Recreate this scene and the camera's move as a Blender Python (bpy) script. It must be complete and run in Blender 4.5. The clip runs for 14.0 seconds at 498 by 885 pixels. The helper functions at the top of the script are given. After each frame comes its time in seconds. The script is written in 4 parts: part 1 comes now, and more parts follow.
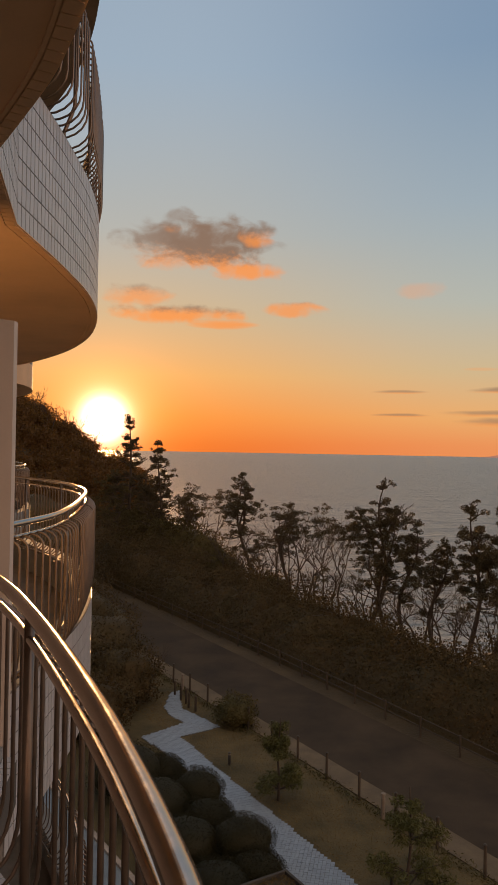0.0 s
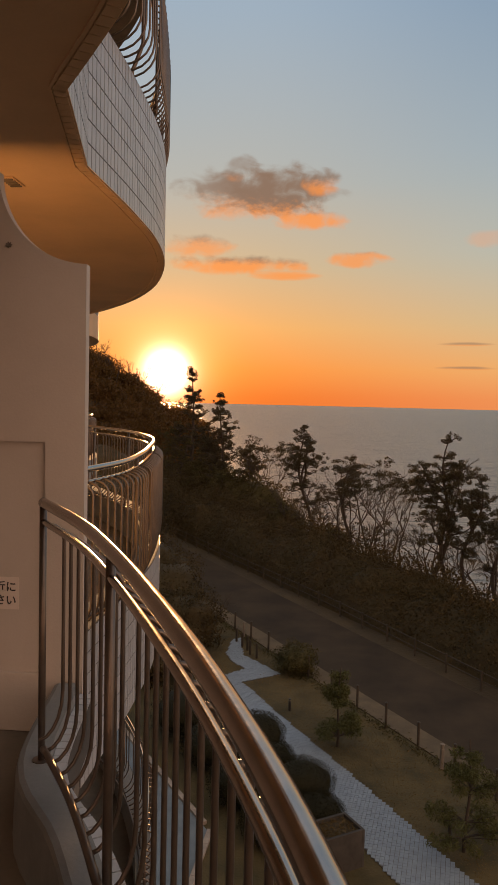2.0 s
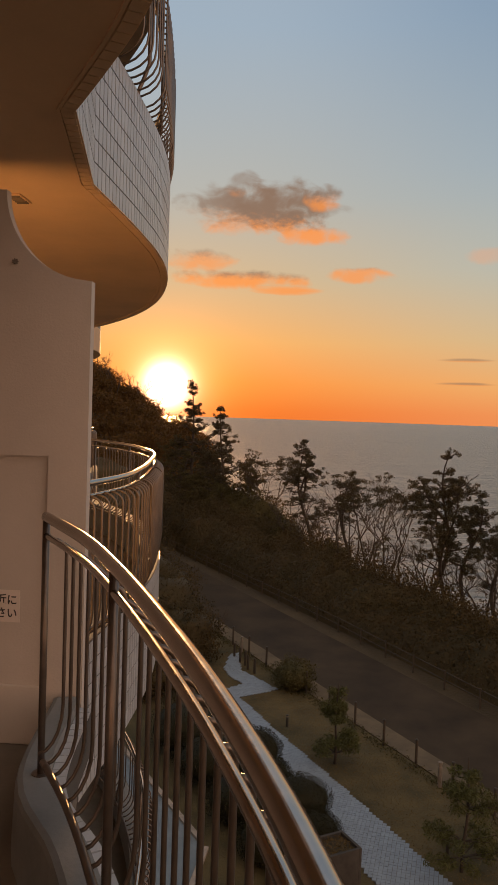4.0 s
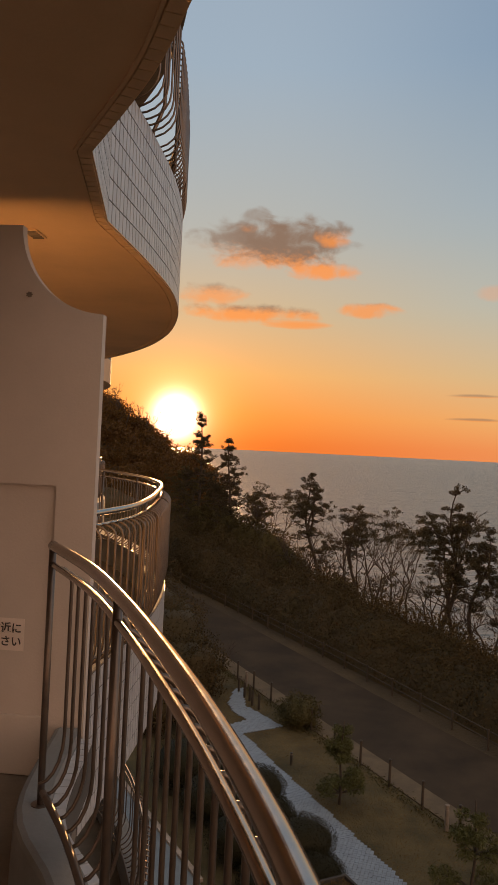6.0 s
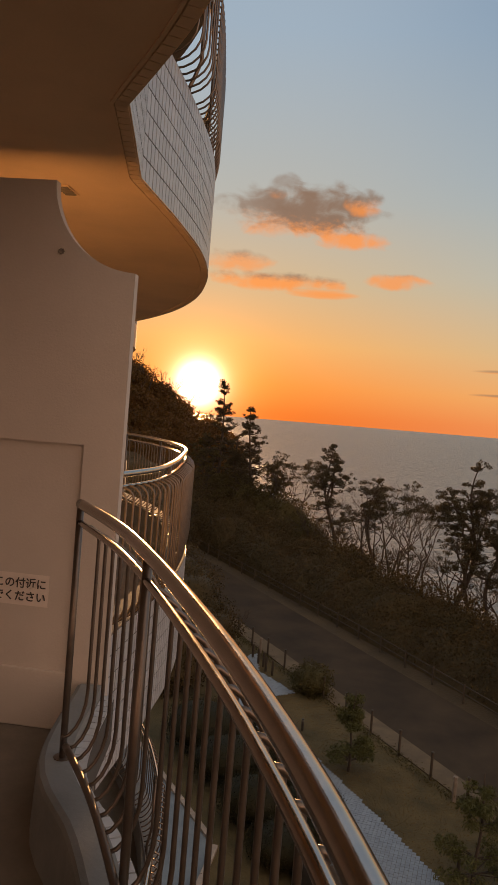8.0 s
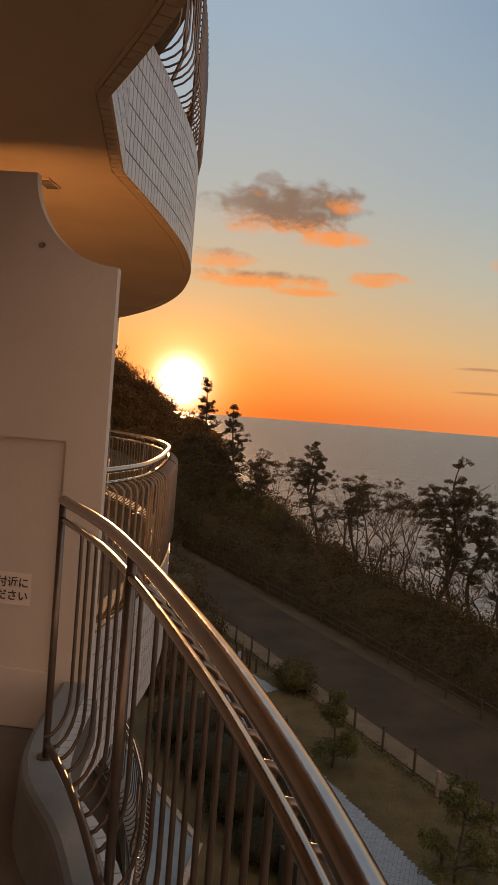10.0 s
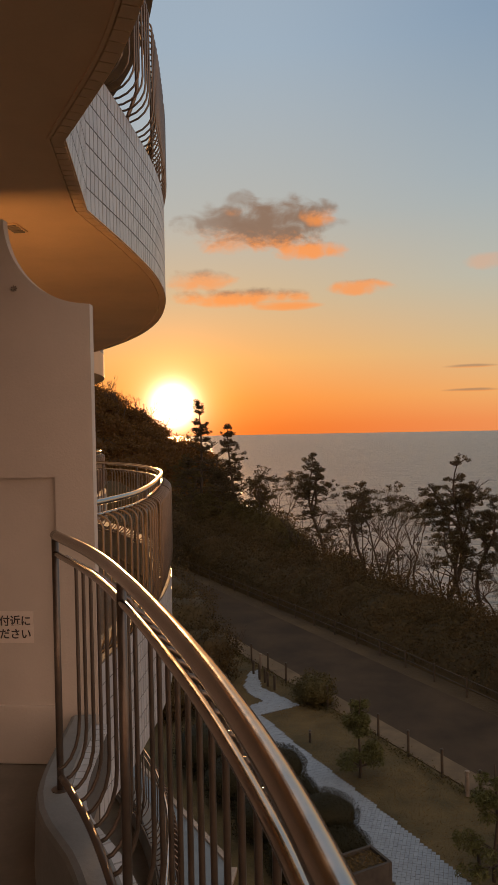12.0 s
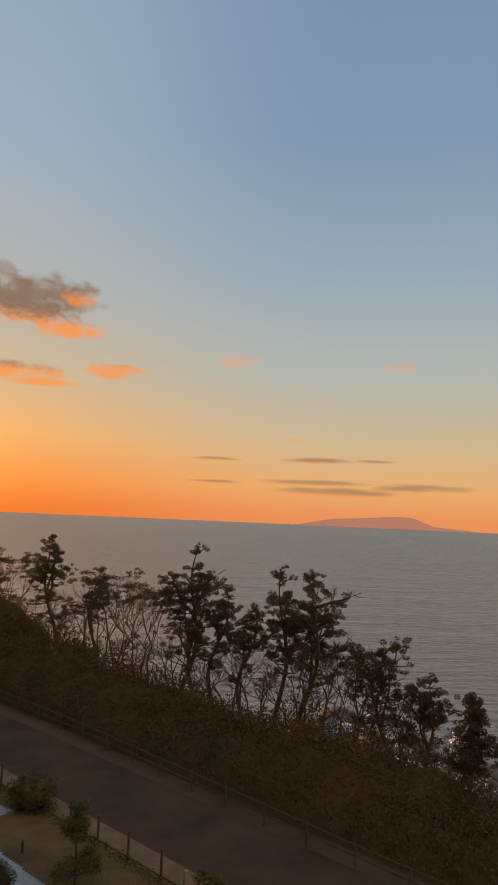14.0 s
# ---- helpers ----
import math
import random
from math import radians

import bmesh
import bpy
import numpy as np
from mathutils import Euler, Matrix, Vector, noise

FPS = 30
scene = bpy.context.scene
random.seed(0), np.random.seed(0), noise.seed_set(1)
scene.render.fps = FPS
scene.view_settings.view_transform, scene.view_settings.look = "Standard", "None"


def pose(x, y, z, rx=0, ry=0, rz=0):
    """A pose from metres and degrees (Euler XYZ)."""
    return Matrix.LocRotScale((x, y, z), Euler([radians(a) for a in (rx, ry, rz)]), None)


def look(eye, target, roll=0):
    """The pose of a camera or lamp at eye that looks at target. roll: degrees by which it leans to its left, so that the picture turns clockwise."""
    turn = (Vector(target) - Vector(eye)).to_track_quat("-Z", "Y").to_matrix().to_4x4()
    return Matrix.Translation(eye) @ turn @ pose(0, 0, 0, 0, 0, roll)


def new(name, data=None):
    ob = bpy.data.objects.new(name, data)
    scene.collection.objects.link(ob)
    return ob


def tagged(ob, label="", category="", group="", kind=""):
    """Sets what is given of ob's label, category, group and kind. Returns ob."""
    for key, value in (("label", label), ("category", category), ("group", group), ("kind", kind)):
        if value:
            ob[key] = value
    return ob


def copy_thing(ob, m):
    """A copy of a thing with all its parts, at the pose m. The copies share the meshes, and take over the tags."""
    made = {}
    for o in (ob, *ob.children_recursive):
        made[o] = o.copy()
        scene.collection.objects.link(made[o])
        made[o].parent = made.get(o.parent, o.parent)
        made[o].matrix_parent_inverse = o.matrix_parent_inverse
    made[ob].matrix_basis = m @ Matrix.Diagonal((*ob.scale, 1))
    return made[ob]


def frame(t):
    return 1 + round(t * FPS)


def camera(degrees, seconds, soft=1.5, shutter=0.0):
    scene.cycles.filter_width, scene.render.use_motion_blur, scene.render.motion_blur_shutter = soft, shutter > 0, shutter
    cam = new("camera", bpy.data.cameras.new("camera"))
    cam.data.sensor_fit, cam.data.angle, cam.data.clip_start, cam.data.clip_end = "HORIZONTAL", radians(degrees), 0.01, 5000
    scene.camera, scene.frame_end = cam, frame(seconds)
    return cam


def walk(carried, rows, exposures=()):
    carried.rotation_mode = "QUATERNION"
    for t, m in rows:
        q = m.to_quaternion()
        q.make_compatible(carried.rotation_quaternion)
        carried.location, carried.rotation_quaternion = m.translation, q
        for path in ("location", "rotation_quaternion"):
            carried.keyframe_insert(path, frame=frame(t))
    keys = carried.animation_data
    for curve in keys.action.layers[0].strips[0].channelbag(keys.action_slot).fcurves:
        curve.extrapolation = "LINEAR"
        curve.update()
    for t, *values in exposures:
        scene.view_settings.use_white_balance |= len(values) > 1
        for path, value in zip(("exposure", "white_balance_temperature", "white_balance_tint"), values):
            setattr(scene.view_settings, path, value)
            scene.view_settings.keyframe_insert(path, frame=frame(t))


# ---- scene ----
cam = camera(36.95, 14.0)
PATH = [
    (0, pose(0.047, -0.017, 10.527, 90.45, -1.02, -0.27)),
    (0.5, pose(0.020, 0.010, 10.515, 89.43, -0.35, 4.00)),
    (1, pose(0.009, 0.026, 10.506, 88.38, -0.26, 5.37)),
    (1.5, pose(-0.004, 0.032, 10.496, 87.42, -1.08, 5.01)),
    (2, pose(-0.004, 0.036, 10.496, 86.73, -1.34, 4.44)),
    (2.5, pose(-0.005, 0.031, 10.498, 86.51, -1.33, 4.07)),
    (3, pose(-0.009, 0.027, 10.501, 86.75, -1.36, 4.04)),
    (5.5, pose(-0.008, -0.027, 10.513, 89.81, -2.92, 5.18)),
    (6, pose(0.003, -0.028, 10.510, 90.26, -2.78, 5.10)),
    (6.5, pose(-0.012, -0.015, 10.505, 90.18, -3.36, 5.46)),
    (7, pose(-0.034, -0.000, 10.494, 88.95, -4.50, 6.14)),
    (7.5, pose(-0.032, -0.003, 10.493, 87.89, -4.64, 6.81)),
    (10, pose(-0.041, 0.021, 10.480, 87.71, -4.56, 5.43)),
    (10.5, pose(-0.005, -0.005, 10.481, 88.51, -1.83, 2.51)),
    (11, pose(0.018, -0.043, 10.485, 88.81, 0.31, 2.48)),
    (11.5, pose(0.024, -0.035, 10.480, 88.61, 1.58, 4.14)),
    (12, pose(0.024, -0.041, 10.484, 89.08, 1.09, 5.01)),
    (12.5, pose(0.020, -0.032, 10.491, 90.33, -0.08, 4.61)),
    (13, pose(0.018, -0.026, 10.498, 91.87, -0.82, 3.63)),
    (13.5, pose(0.031, -0.055, 10.523, 93.60, -1.88, -1.61)),
    (14, pose(0.045, -0.020, 10.510, 95.79, -2.49, -14.38)),
]
walk(cam, PATH, [(0.0, 0.0, 7150, 10), (1.0, 0.03, 7300, 10), (12.5, 0.03, 7300, 10), (13.5, 0.0, 7150, 10), (14.0, 0.0, 7050, 10)])
# ---- world, sun ----
SUN_AZ, SUN_EL = 10.8, 2.0
SUN_DIR = Vector((-math.sin(radians(SUN_AZ)) * math.cos(radians(SUN_EL)),
                  math.cos(radians(SUN_AZ)) * math.cos(radians(SUN_EL)), math.sin(radians(SUN_EL))))


def lin(r, g, b):
    """Linear colour from display values 0..255."""
    return tuple(((c / 255 + 0.055) / 1.055) ** 2.4 if c > 10 else c / 255 / 12.92 for c in (r, g, b)) + (1.0,)


class Nodes:
    """A small writer of node trees."""

    def __init__(self, tree):
        self.tree = tree

    def add(self, kind, **settings):
        n = self.tree.nodes.new(kind)
        for k, v in settings.items():
            setattr(n, k, v)
        return n

    def link(self, a, b):
        self.tree.links.new(a, b)

    def put(self, socket, v):
        if isinstance(v, bpy.types.NodeSocket):
            self.link(v, socket)
        else:
            socket.default_value = v

    def math(self, op, a, b=0.0, c=0.0, clamp=False):
        n = self.add("ShaderNodeMath", operation=op, use_clamp=clamp)
        for i, v in enumerate((a, b, c)):
            self.put(n.inputs[i], v)
        return n.outputs[0]

    def mix(self, f, a, b, blend="MIX"):
        n = self.add("ShaderNodeMix", data_type="RGBA", blend_type=blend)
        self.put(n.inputs[0], f), self.put(n.inputs[6], a), self.put(n.inputs[7], b)
        return n.outputs[2]

    def ramp(self, f, stops, interp="LINEAR"):
        n = self.add("ShaderNodeValToRGB")
        n.color_ramp.interpolation = interp
        e = n.color_ramp.elements
        while len(e) < len(stops):
            e.new(0.5)
        for el, (p, c) in zip(e, stops):
            el.position, el.color = p, c if len(c) == 4 else (*c, 1)
        self.put(n.inputs[0], f)
        return n.outputs[0]

    def range(self, v, a, b, c=0.0, d=1.0, smooth=False):
        n = self.add("ShaderNodeMapRange", interpolation_type="SMOOTHSTEP" if smooth else "LINEAR")
        for i, x in enumerate((v, a, b, c, d)):
            self.put(n.inputs[i], x)
        return n.outputs[0]

    def noise(self, vec, scale, detail=4.0, rough=0.55, distort=0.0):
        n = self.add("ShaderNodeTexNoise")
        if vec is not None:
            self.link(vec, n.inputs["Vector"])
        n.inputs["Scale"].default_value, n.inputs["Detail"].default_value = scale, detail
        n.inputs["Roughness"].default_value, n.inputs["Distortion"].default_value = rough, distort
        return n.outputs[0]


def build_world():
    w = bpy.data.worlds.new("sky")
    scene.world = w
    w.use_nodes = True
    w.node_tree.nodes.clear()
    n = Nodes(w.node_tree)
    sky = n.add("ShaderNodeTexSky", sky_type="NISHITA", sun_disc=False)
    sky.sun_elevation, sky.sun_rotation = radians(SUN_EL), radians(-SUN_AZ)
    sky.air_density, sky.dust_density, sky.ozone_density = 1.0, 2.5, 1.5
    co = n.add("ShaderNodeTexCoord").outputs["Generated"]
    sep = n.add("ShaderNodeSeparateXYZ")
    n.link(co, sep.inputs[0])
    x, y, z = sep.outputs
    el = n.math("MULTIPLY", n.math("ARCSINE", z), 180 / math.pi)
    az = n.math("MULTIPLY", n.math("ARCTAN2", n.math("MULTIPLY", x, -1.0), y), 180 / math.pi)
    h = n.range(el, -2, 60)

    def at(e):
        return (e + 2) / 62
    near = n.ramp(h, [(at(-2), lin(238, 112, 48)), (at(0.2), lin(243, 124, 52)), (at(2.4), lin(246, 150, 74)), (at(5.5), lin(238, 178, 112)),
                      (at(10), lin(206, 184, 152)), (at(16), lin(178, 183, 184)), (at(27), lin(156, 178, 202)), (at(40), lin(146, 168, 196)), (at(60), lin(156, 148, 142))])
    far = n.ramp(h, [(at(-2), lin(234, 142, 92)), (at(0.5), lin(237, 152, 98)), (at(2.5), lin(234, 177, 118)), (at(6), lin(206, 186, 152)),
                     (at(11), lin(178, 186, 184)), (at(18), lin(154, 174, 192)), (at(28), lin(126, 154, 186)), (at(40), lin(122, 148, 182)), (at(60), lin(156, 148, 142))])
    back = n.ramp(h, [(at(-2), lin(205, 150, 120)), (at(4), lin(224, 180, 156)), (at(12), lin(212, 182, 166)), (at(30), lin(178, 165, 162)), (at(60), lin(156, 148, 142))])
    off = n.math("ABSOLUTE", n.math("SUBTRACT", az, SUN_AZ))
    c = n.mix(n.range(off, 4, 32, smooth=True), near, far)
    c = n.mix(n.range(off, 70, 160, smooth=True), c, n.mix(1.0, back, (2.6, 2.32, 2.08, 1), "MULTIPLY"))
    c = n.mix(0.05, c, n.mix(1.0, sky.outputs[0], (0.08, 0.08, 0.08, 1), "MULTIPLY"))
    # thin cloud banks, low over the sea and round the sun
    pos = n.add("ShaderNodeCombineXYZ")
    n.link(az, pos.inputs[0]), n.link(n.math("MULTIPLY", el, 1.6), pos.inputs[1])
    big = n.math("SUBTRACT", n.noise(pos.outputs[0], 0.5, 4, 0.52, 0.4), 0.5)
    fine = n.math("SUBTRACT", n.noise(pos.outputs[0], 1.9, 4, 0.6), 0.5)
    flat_pos = n.add("ShaderNodeCombineXYZ")
    n.link(n.math("MULTIPLY", az, 0.3), flat_pos.inputs[0]), n.link(n.math("MULTIPLY", el, 2.2), flat_pos.inputs[1])
    streak = n.math("SUBTRACT", n.noise(flat_pos.outputs[0], 0.9, 3, 0.5), 0.5)
    mauve, glow_c = lin(138, 114, 100), lin(248, 152, 78)
    for a, e, ha, he, amp, dark in CLOUDS:
        da = n.math("DIVIDE", n.math("SUBTRACT", az, a), ha)
        de = n.math("DIVIDE", n.math("SUBTRACT", el, e), he)
        r = n.math("ADD", n.math("MULTIPLY", da, da), n.math("MULTIPLY", de, de))
        m = n.math("SUBTRACT", 1.0, r)
        m = n.math("ADD", m, n.math("MULTIPLY", streak, 1.6) if he < 0.55 else n.math("ADD", n.math("MULTIPLY", big, 2.3), n.math("MULTIPLY", fine, 0.3)))
        m = n.math("MULTIPLY", n.range(m, -0.1, 1.0, smooth=True), amp)
        # lit from below, grey above
        s = n.math("ADD", n.math("ADD", n.math("MULTIPLY", de, 0.55), dark), n.math("MULTIPLY", streak if he < 0.55 else fine, 0.5))
        c = n.mix(m, c, n.mix(n.range(s, -0.2, 0.35, smooth=True), glow_c, mauve))
    # the sun and the glow of the air round it
    dot = n.add("ShaderNodeVectorMath", operation="DOT_PRODUCT")
    n.link(co, dot.inputs[0])
    dot.inputs[1].default_value = SUN_DIR
    d = n.math("MAXIMUM", dot.outputs["Value"], 0.0)
    halo = n.math("ADD", n.math("MULTIPLY", n.math("POWER", d, 420.0), 0.7), n.math("MULTIPLY", n.math("POWER", d, 90.0), 0.11))
    c = n.mix(1.0, c, n.mix(1.0, (1.0, 0.33, 0.07, 1), halo, "MULTIPLY"), "ADD")
    core = n.math("ADD", n.math("MULTIPLY", n.math("POWER", d, 4200.0), 7.0), n.math("MULTIPLY", n.math("POWER", d, 1100.0), 0.55))
    c = n.mix(1.0, c, n.mix(1.0, (1.0, 0.80, 0.60, 1), core, "MULTIPLY"), "ADD")
    bg = n.add("ShaderNodeBackground")
    n.link(c, bg.inputs[0])
    bg.inputs[1].default_value = 1.0
    n.link(bg.outputs[0], n.add("ShaderNodeOutputWorld").inputs[0])


# azimuth to the left, elevation, half width, half height (degrees), cover, greyness
CLOUDS = [
    (4.8, 15.2, 5.6, 2.0, 0.8, 0.3), (2.4, 15.3, 4.6, 2.1, 0.92, 0.45), (5.4, 16.9, 1.6, 0.9, 0.55, 0.5), (-0.6, 16.0, 1.6, 1.0, 0.7, 0.1), (0.2, 13.4, 3.2, 0.8, 0.85, -0.35),
    (8.4, 11.3, 2.8, 1.0, 0.65, -0.2), (5.6, 10.1, 5.8, 0.75, 0.85, -0.15), (2.0, 9.4, 3.0, 0.4, 0.8, -0.5), (-3.5, 10.6, 2.9, 0.65, 0.75, -0.4),
    (-13.2, 11.9, 1.9, 0.7, 0.25, -0.6), (-25.4, 11.8, 1.6, 0.6, 0.3, -0.6),
    (-11.8, 4.45, 2.2, 0.17, 0.6, 0.25), (-11.8, 2.7, 2.4, 0.16, 0.6, 0.25), (-19.4, 4.55, 3.0, 0.30, 0.7, 0.25), (-24.0, 4.65, 1.7, 0.14, 0.55, 0.4),
    (-19.5, 2.85, 5.6, 0.28, 0.6, 0.25), (-20.8, 2.2, 5.2, 0.46, 0.65, 0.2), (-27.0, 2.7, 4.2, 0.40, 0.65, 0.3), (-17.6, 6.1, 1.4, 0.16, 0.25, -0.5),
]
build_world()
sun = new("sun", bpy.data.lights.new("sun", "SUN"))
sun.data.energy, sun.data.angle, sun.data.color = 9.0, radians(0.6), (1.0, 0.52, 0.2)
sun.matrix_world = look((0, 0, 60), Vector((0, 0, 60)) - SUN_DIR)
tagged(sun, "low orange evening sun", "sun")

# ---- materials ----


def material(name, color, rough=0.6, metal=0.0, vary=0.12, scale=6.0, bump=0.15, bump_scale=60.0, coat=0.0, spec=0.5, warm=None, random_amount=0.0, bump_dist=0.004):
    m = bpy.data.materials.new(name)
    m.use_nodes = True
    n = Nodes(m.node_tree)
    b = m.node_tree.nodes["Principled BSDF"]
    co = n.add("ShaderNodeTexCoord").outputs["Object"]
    big, small = n.noise(co, scale, 5, 0.6), n.noise(co, bump_scale, 4, 0.6)
    c0 = tuple(min(1, v * (1 + vary)) for v in color) + (1,)
    c1 = tuple(v * (1 - vary * 1.6) for v in (warm or color)) + (1,)
    c = n.ramp(big, [(0.3, c1), (0.68, c0)])
    c = n.mix(n.range(small, 0.35, 0.75, 0.0, vary), c, tuple(v * 0.6 for v in color) + (1,))
    if random_amount:
        o = n.add("ShaderNodeObjectInfo").outputs["Random"]
        hsv = n.add("ShaderNodeHueSaturation")
        n.link(c, hsv.inputs["Color"])
        n.link(n.range(o, 0, 1, 1 - random_amount, 1 + random_amount), hsv.inputs["Value"])
        c = hsv.outputs[0]
    n.link(c, b.inputs["Base Color"])
    n.link(n.range(big, 0.2, 0.8, max(0.03, rough - 0.08), min(1, rough + 0.08)), b.inputs["Roughness"])
    b.inputs["Metallic"].default_value = metal
    b.inputs["Specular IOR Level"].default_value = spec
    b.inputs["Coat Weight"].default_value = coat
    if bump:
        bp = n.add("ShaderNodeBump")
        bp.inputs["Strength"].default_value, bp.inputs["Distance"].default_value = bump, bump_dist
        n.link(small, bp.inputs["Height"])
        n.link(bp.outputs[0], b.inputs["Normal"])
    return m


M_PAINT = material("painted_render", (0.55, 0.50, 0.455), 0.75, vary=0.06, scale=1.4, bump=0.25, bump_scale=90)
# cream paint with the orange sun glow mixed into its base colour
M_SOFFIT = material("soffit_paint_sunglow", (0.74, 0.52, 0.33), 0.8, vary=0.08, scale=1.1, bump=0.25, bump_scale=70)
M_CONC = material("concrete", (0.21, 0.18, 0.15), 0.8, vary=0.18, scale=3, bump=0.3, bump_scale=50)
M_KERB = material("kerb_paint", (0.225, 0.235, 0.235), 0.8, vary=0.15, scale=3, bump=0.3, bump_scale=60)
M_TILE = material("glazed_tile", (0.47, 0.49, 0.52), 0.35, vary=0.05, scale=9, bump=0.1, bump_scale=30, random_amount=0.08)
M_GROUT = material("grout", (0.09, 0.085, 0.08), 0.9, vary=0.15)
M_JOINT = material("tile_joint", (0.13, 0.125, 0.12), 0.9, vary=0.15)
M_STEEL = material("brushed_steel", (0.42, 0.38, 0.35), 0.17, 0.95, vary=0.06, scale=18, bump=0.03, bump_scale=300)
M_BAR = material("painted_bar", (0.17, 0.14, 0.12), 0.34, 0.75, vary=0.1, scale=20, bump=0.04, bump_scale=200)
M_ROAD = material("asphalt", (0.056, 0.043, 0.030), 0.9, spec=0.2, vary=0.25, scale=0.5, bump=0.5, bump_scale=30, bump_dist=0.01)
M_VERGE = material("sandy_verge", (0.13, 0.10, 0.063), 0.9, vary=0.2, scale=1.2, bump=0.5, bump_scale=25, bump_dist=0.02)
M_LAWN = material("dry_lawn", (0.105, 0.08, 0.035), 0.95, vary=0.3, scale=0.8, bump=0.8, bump_scale=18, bump_dist=0.03, warm=(0.085, 0.076, 0.028))
M_EARTH = material("dark_earth", (0.062, 0.046, 0.024), 0.95, vary=0.3, scale=0.4, bump=0.8, bump_scale=8, bump_dist=0.06)
M_PAVER = material("pale_paver", (0.245, 0.31, 0.385), 0.7, vary=0.1, scale=5, bump=0.3, bump_scale=40, random_amount=0.1)
M_TERRACE = material("terrace_paving", (0.21, 0.26, 0.30), 0.75, vary=0.15, scale=1.5, bump=0.3, bump_scale=20)
M_EDGE = material("edging_stone", (0.40, 0.34, 0.29), 0.8, vary=0.15, scale=4, bump=0.3, bump_scale=40, random_amount=0.1)
M_SHEET = material("aged_paper", (0.70, 0.63, 0.58), 0.7, vary=0.04)
M_INK = material("ink", (0.05, 0.045, 0.045), 0.6, vary=0.05, bump=0)
M_DARK = material("dark_metal", (0.06, 0.055, 0.05), 0.5, 0.4, vary=0.15)
M_STONE = material("dark_stone", (0.055, 0.05, 0.045), 0.85, vary=0.25, scale=4, bump=0.4, bump_scale=40)
M_WOOD = material("weathered_post", (0.055, 0.042, 0.03), 0.8, vary=0.25, scale=8)
M_BARK = material("bark", (0.055, 0.042, 0.032), 0.9, vary=0.3, scale=4, bump=0.8, bump_scale=20, bump_dist=0.02)
M_ROCK = material("shore_rock", (0.09, 0.085, 0.08), 0.7, vary=0.35, scale=0.3, bump=0.8, bump_scale=3, bump_dist=0.2)
M_HAZY_ISLE = material("far_island", (0.2, 0.13, 0.1), 1.0, vary=0.05, scale=0.002, bump=0, spec=0.0)
# emission paints the bright haze of the distance onto the island
M_HAZY_ISLE.node_tree.nodes["Principled BSDF"].inputs["Emission Color"].default_value = lin(160, 108, 92)
M_HAZY_ISLE.node_tree.nodes["Principled BSDF"].inputs["Emission Strength"].default_value = 0.9


def leaf_material(name, color, spread=0.35, through_light=0.16):
    m = bpy.data.materials.new(name)
    m.use_nodes = True
    n = Nodes(m.node_tree)
    b = m.node_tree.nodes["Principled BSDF"]
    g = n.add("ShaderNodeNewGeometry").outputs["Random Per Island"]
    big = n.noise(n.add("ShaderNodeTexCoord").outputs["Object"], 0.6, 3)
    c = n.ramp(g, [(0.0, tuple(v * (1 - spread) for v in color)), (1.0, tuple(v * (1 + spread) for v in color))])
    c = n.mix(n.range(big, 0.35, 0.7, 0, 0.5), c, (color[0] * 1.3, color[1] * 0.95, color[2] * 0.6, 1))
    n.link(c, b.inputs["Base Color"])
    b.inputs["Roughness"].default_value = 0.65
    b.inputs["Specular IOR Level"].default_value = 0.25
    t = n.add("ShaderNodeBsdfTranslucent")
    n.link(n.mix(1.0, c, (2.2, 1.7, 0.8, 1), "MULTIPLY"), t.inputs[0])
    ms = n.add("ShaderNodeMixShader")
    ms.inputs[0].default_value = through_light
    n.link(b.outputs[0], ms.inputs[1]), n.link(t.outputs[0], ms.inputs[2])
    n.link(ms.outputs[0], m.node_tree.nodes["Material Output"].inputs[0])
    return m


M_PINE = leaf_material("pine_needles", (0.040, 0.036, 0.018), 0.35, 0.08)
M_LEAF = leaf_material("evergreen_leaves", (0.055, 0.051, 0.020))
M_BRUSH = leaf_material("bank_brush_leaves", (0.050, 0.039, 0.016), 0.3, 0.08)
# translucent leaves, tinted orange-brown to carry the low sun's glare
M_WOODS = leaf_material("headland_leaves_glare", (0.075, 0.048, 0.020), 0.35, 0.4)
M_DRY = leaf_material("dry_brush", (0.062, 0.060, 0.026))
M_STRAW = leaf_material("dry_grass_blades", (0.13, 0.10, 0.046))
M_YOUNG = leaf_material("young_pine_needles", (0.075, 0.085, 0.034))
M_CLIP = leaf_material("clipped_shrub", (0.022, 0.022, 0.009))


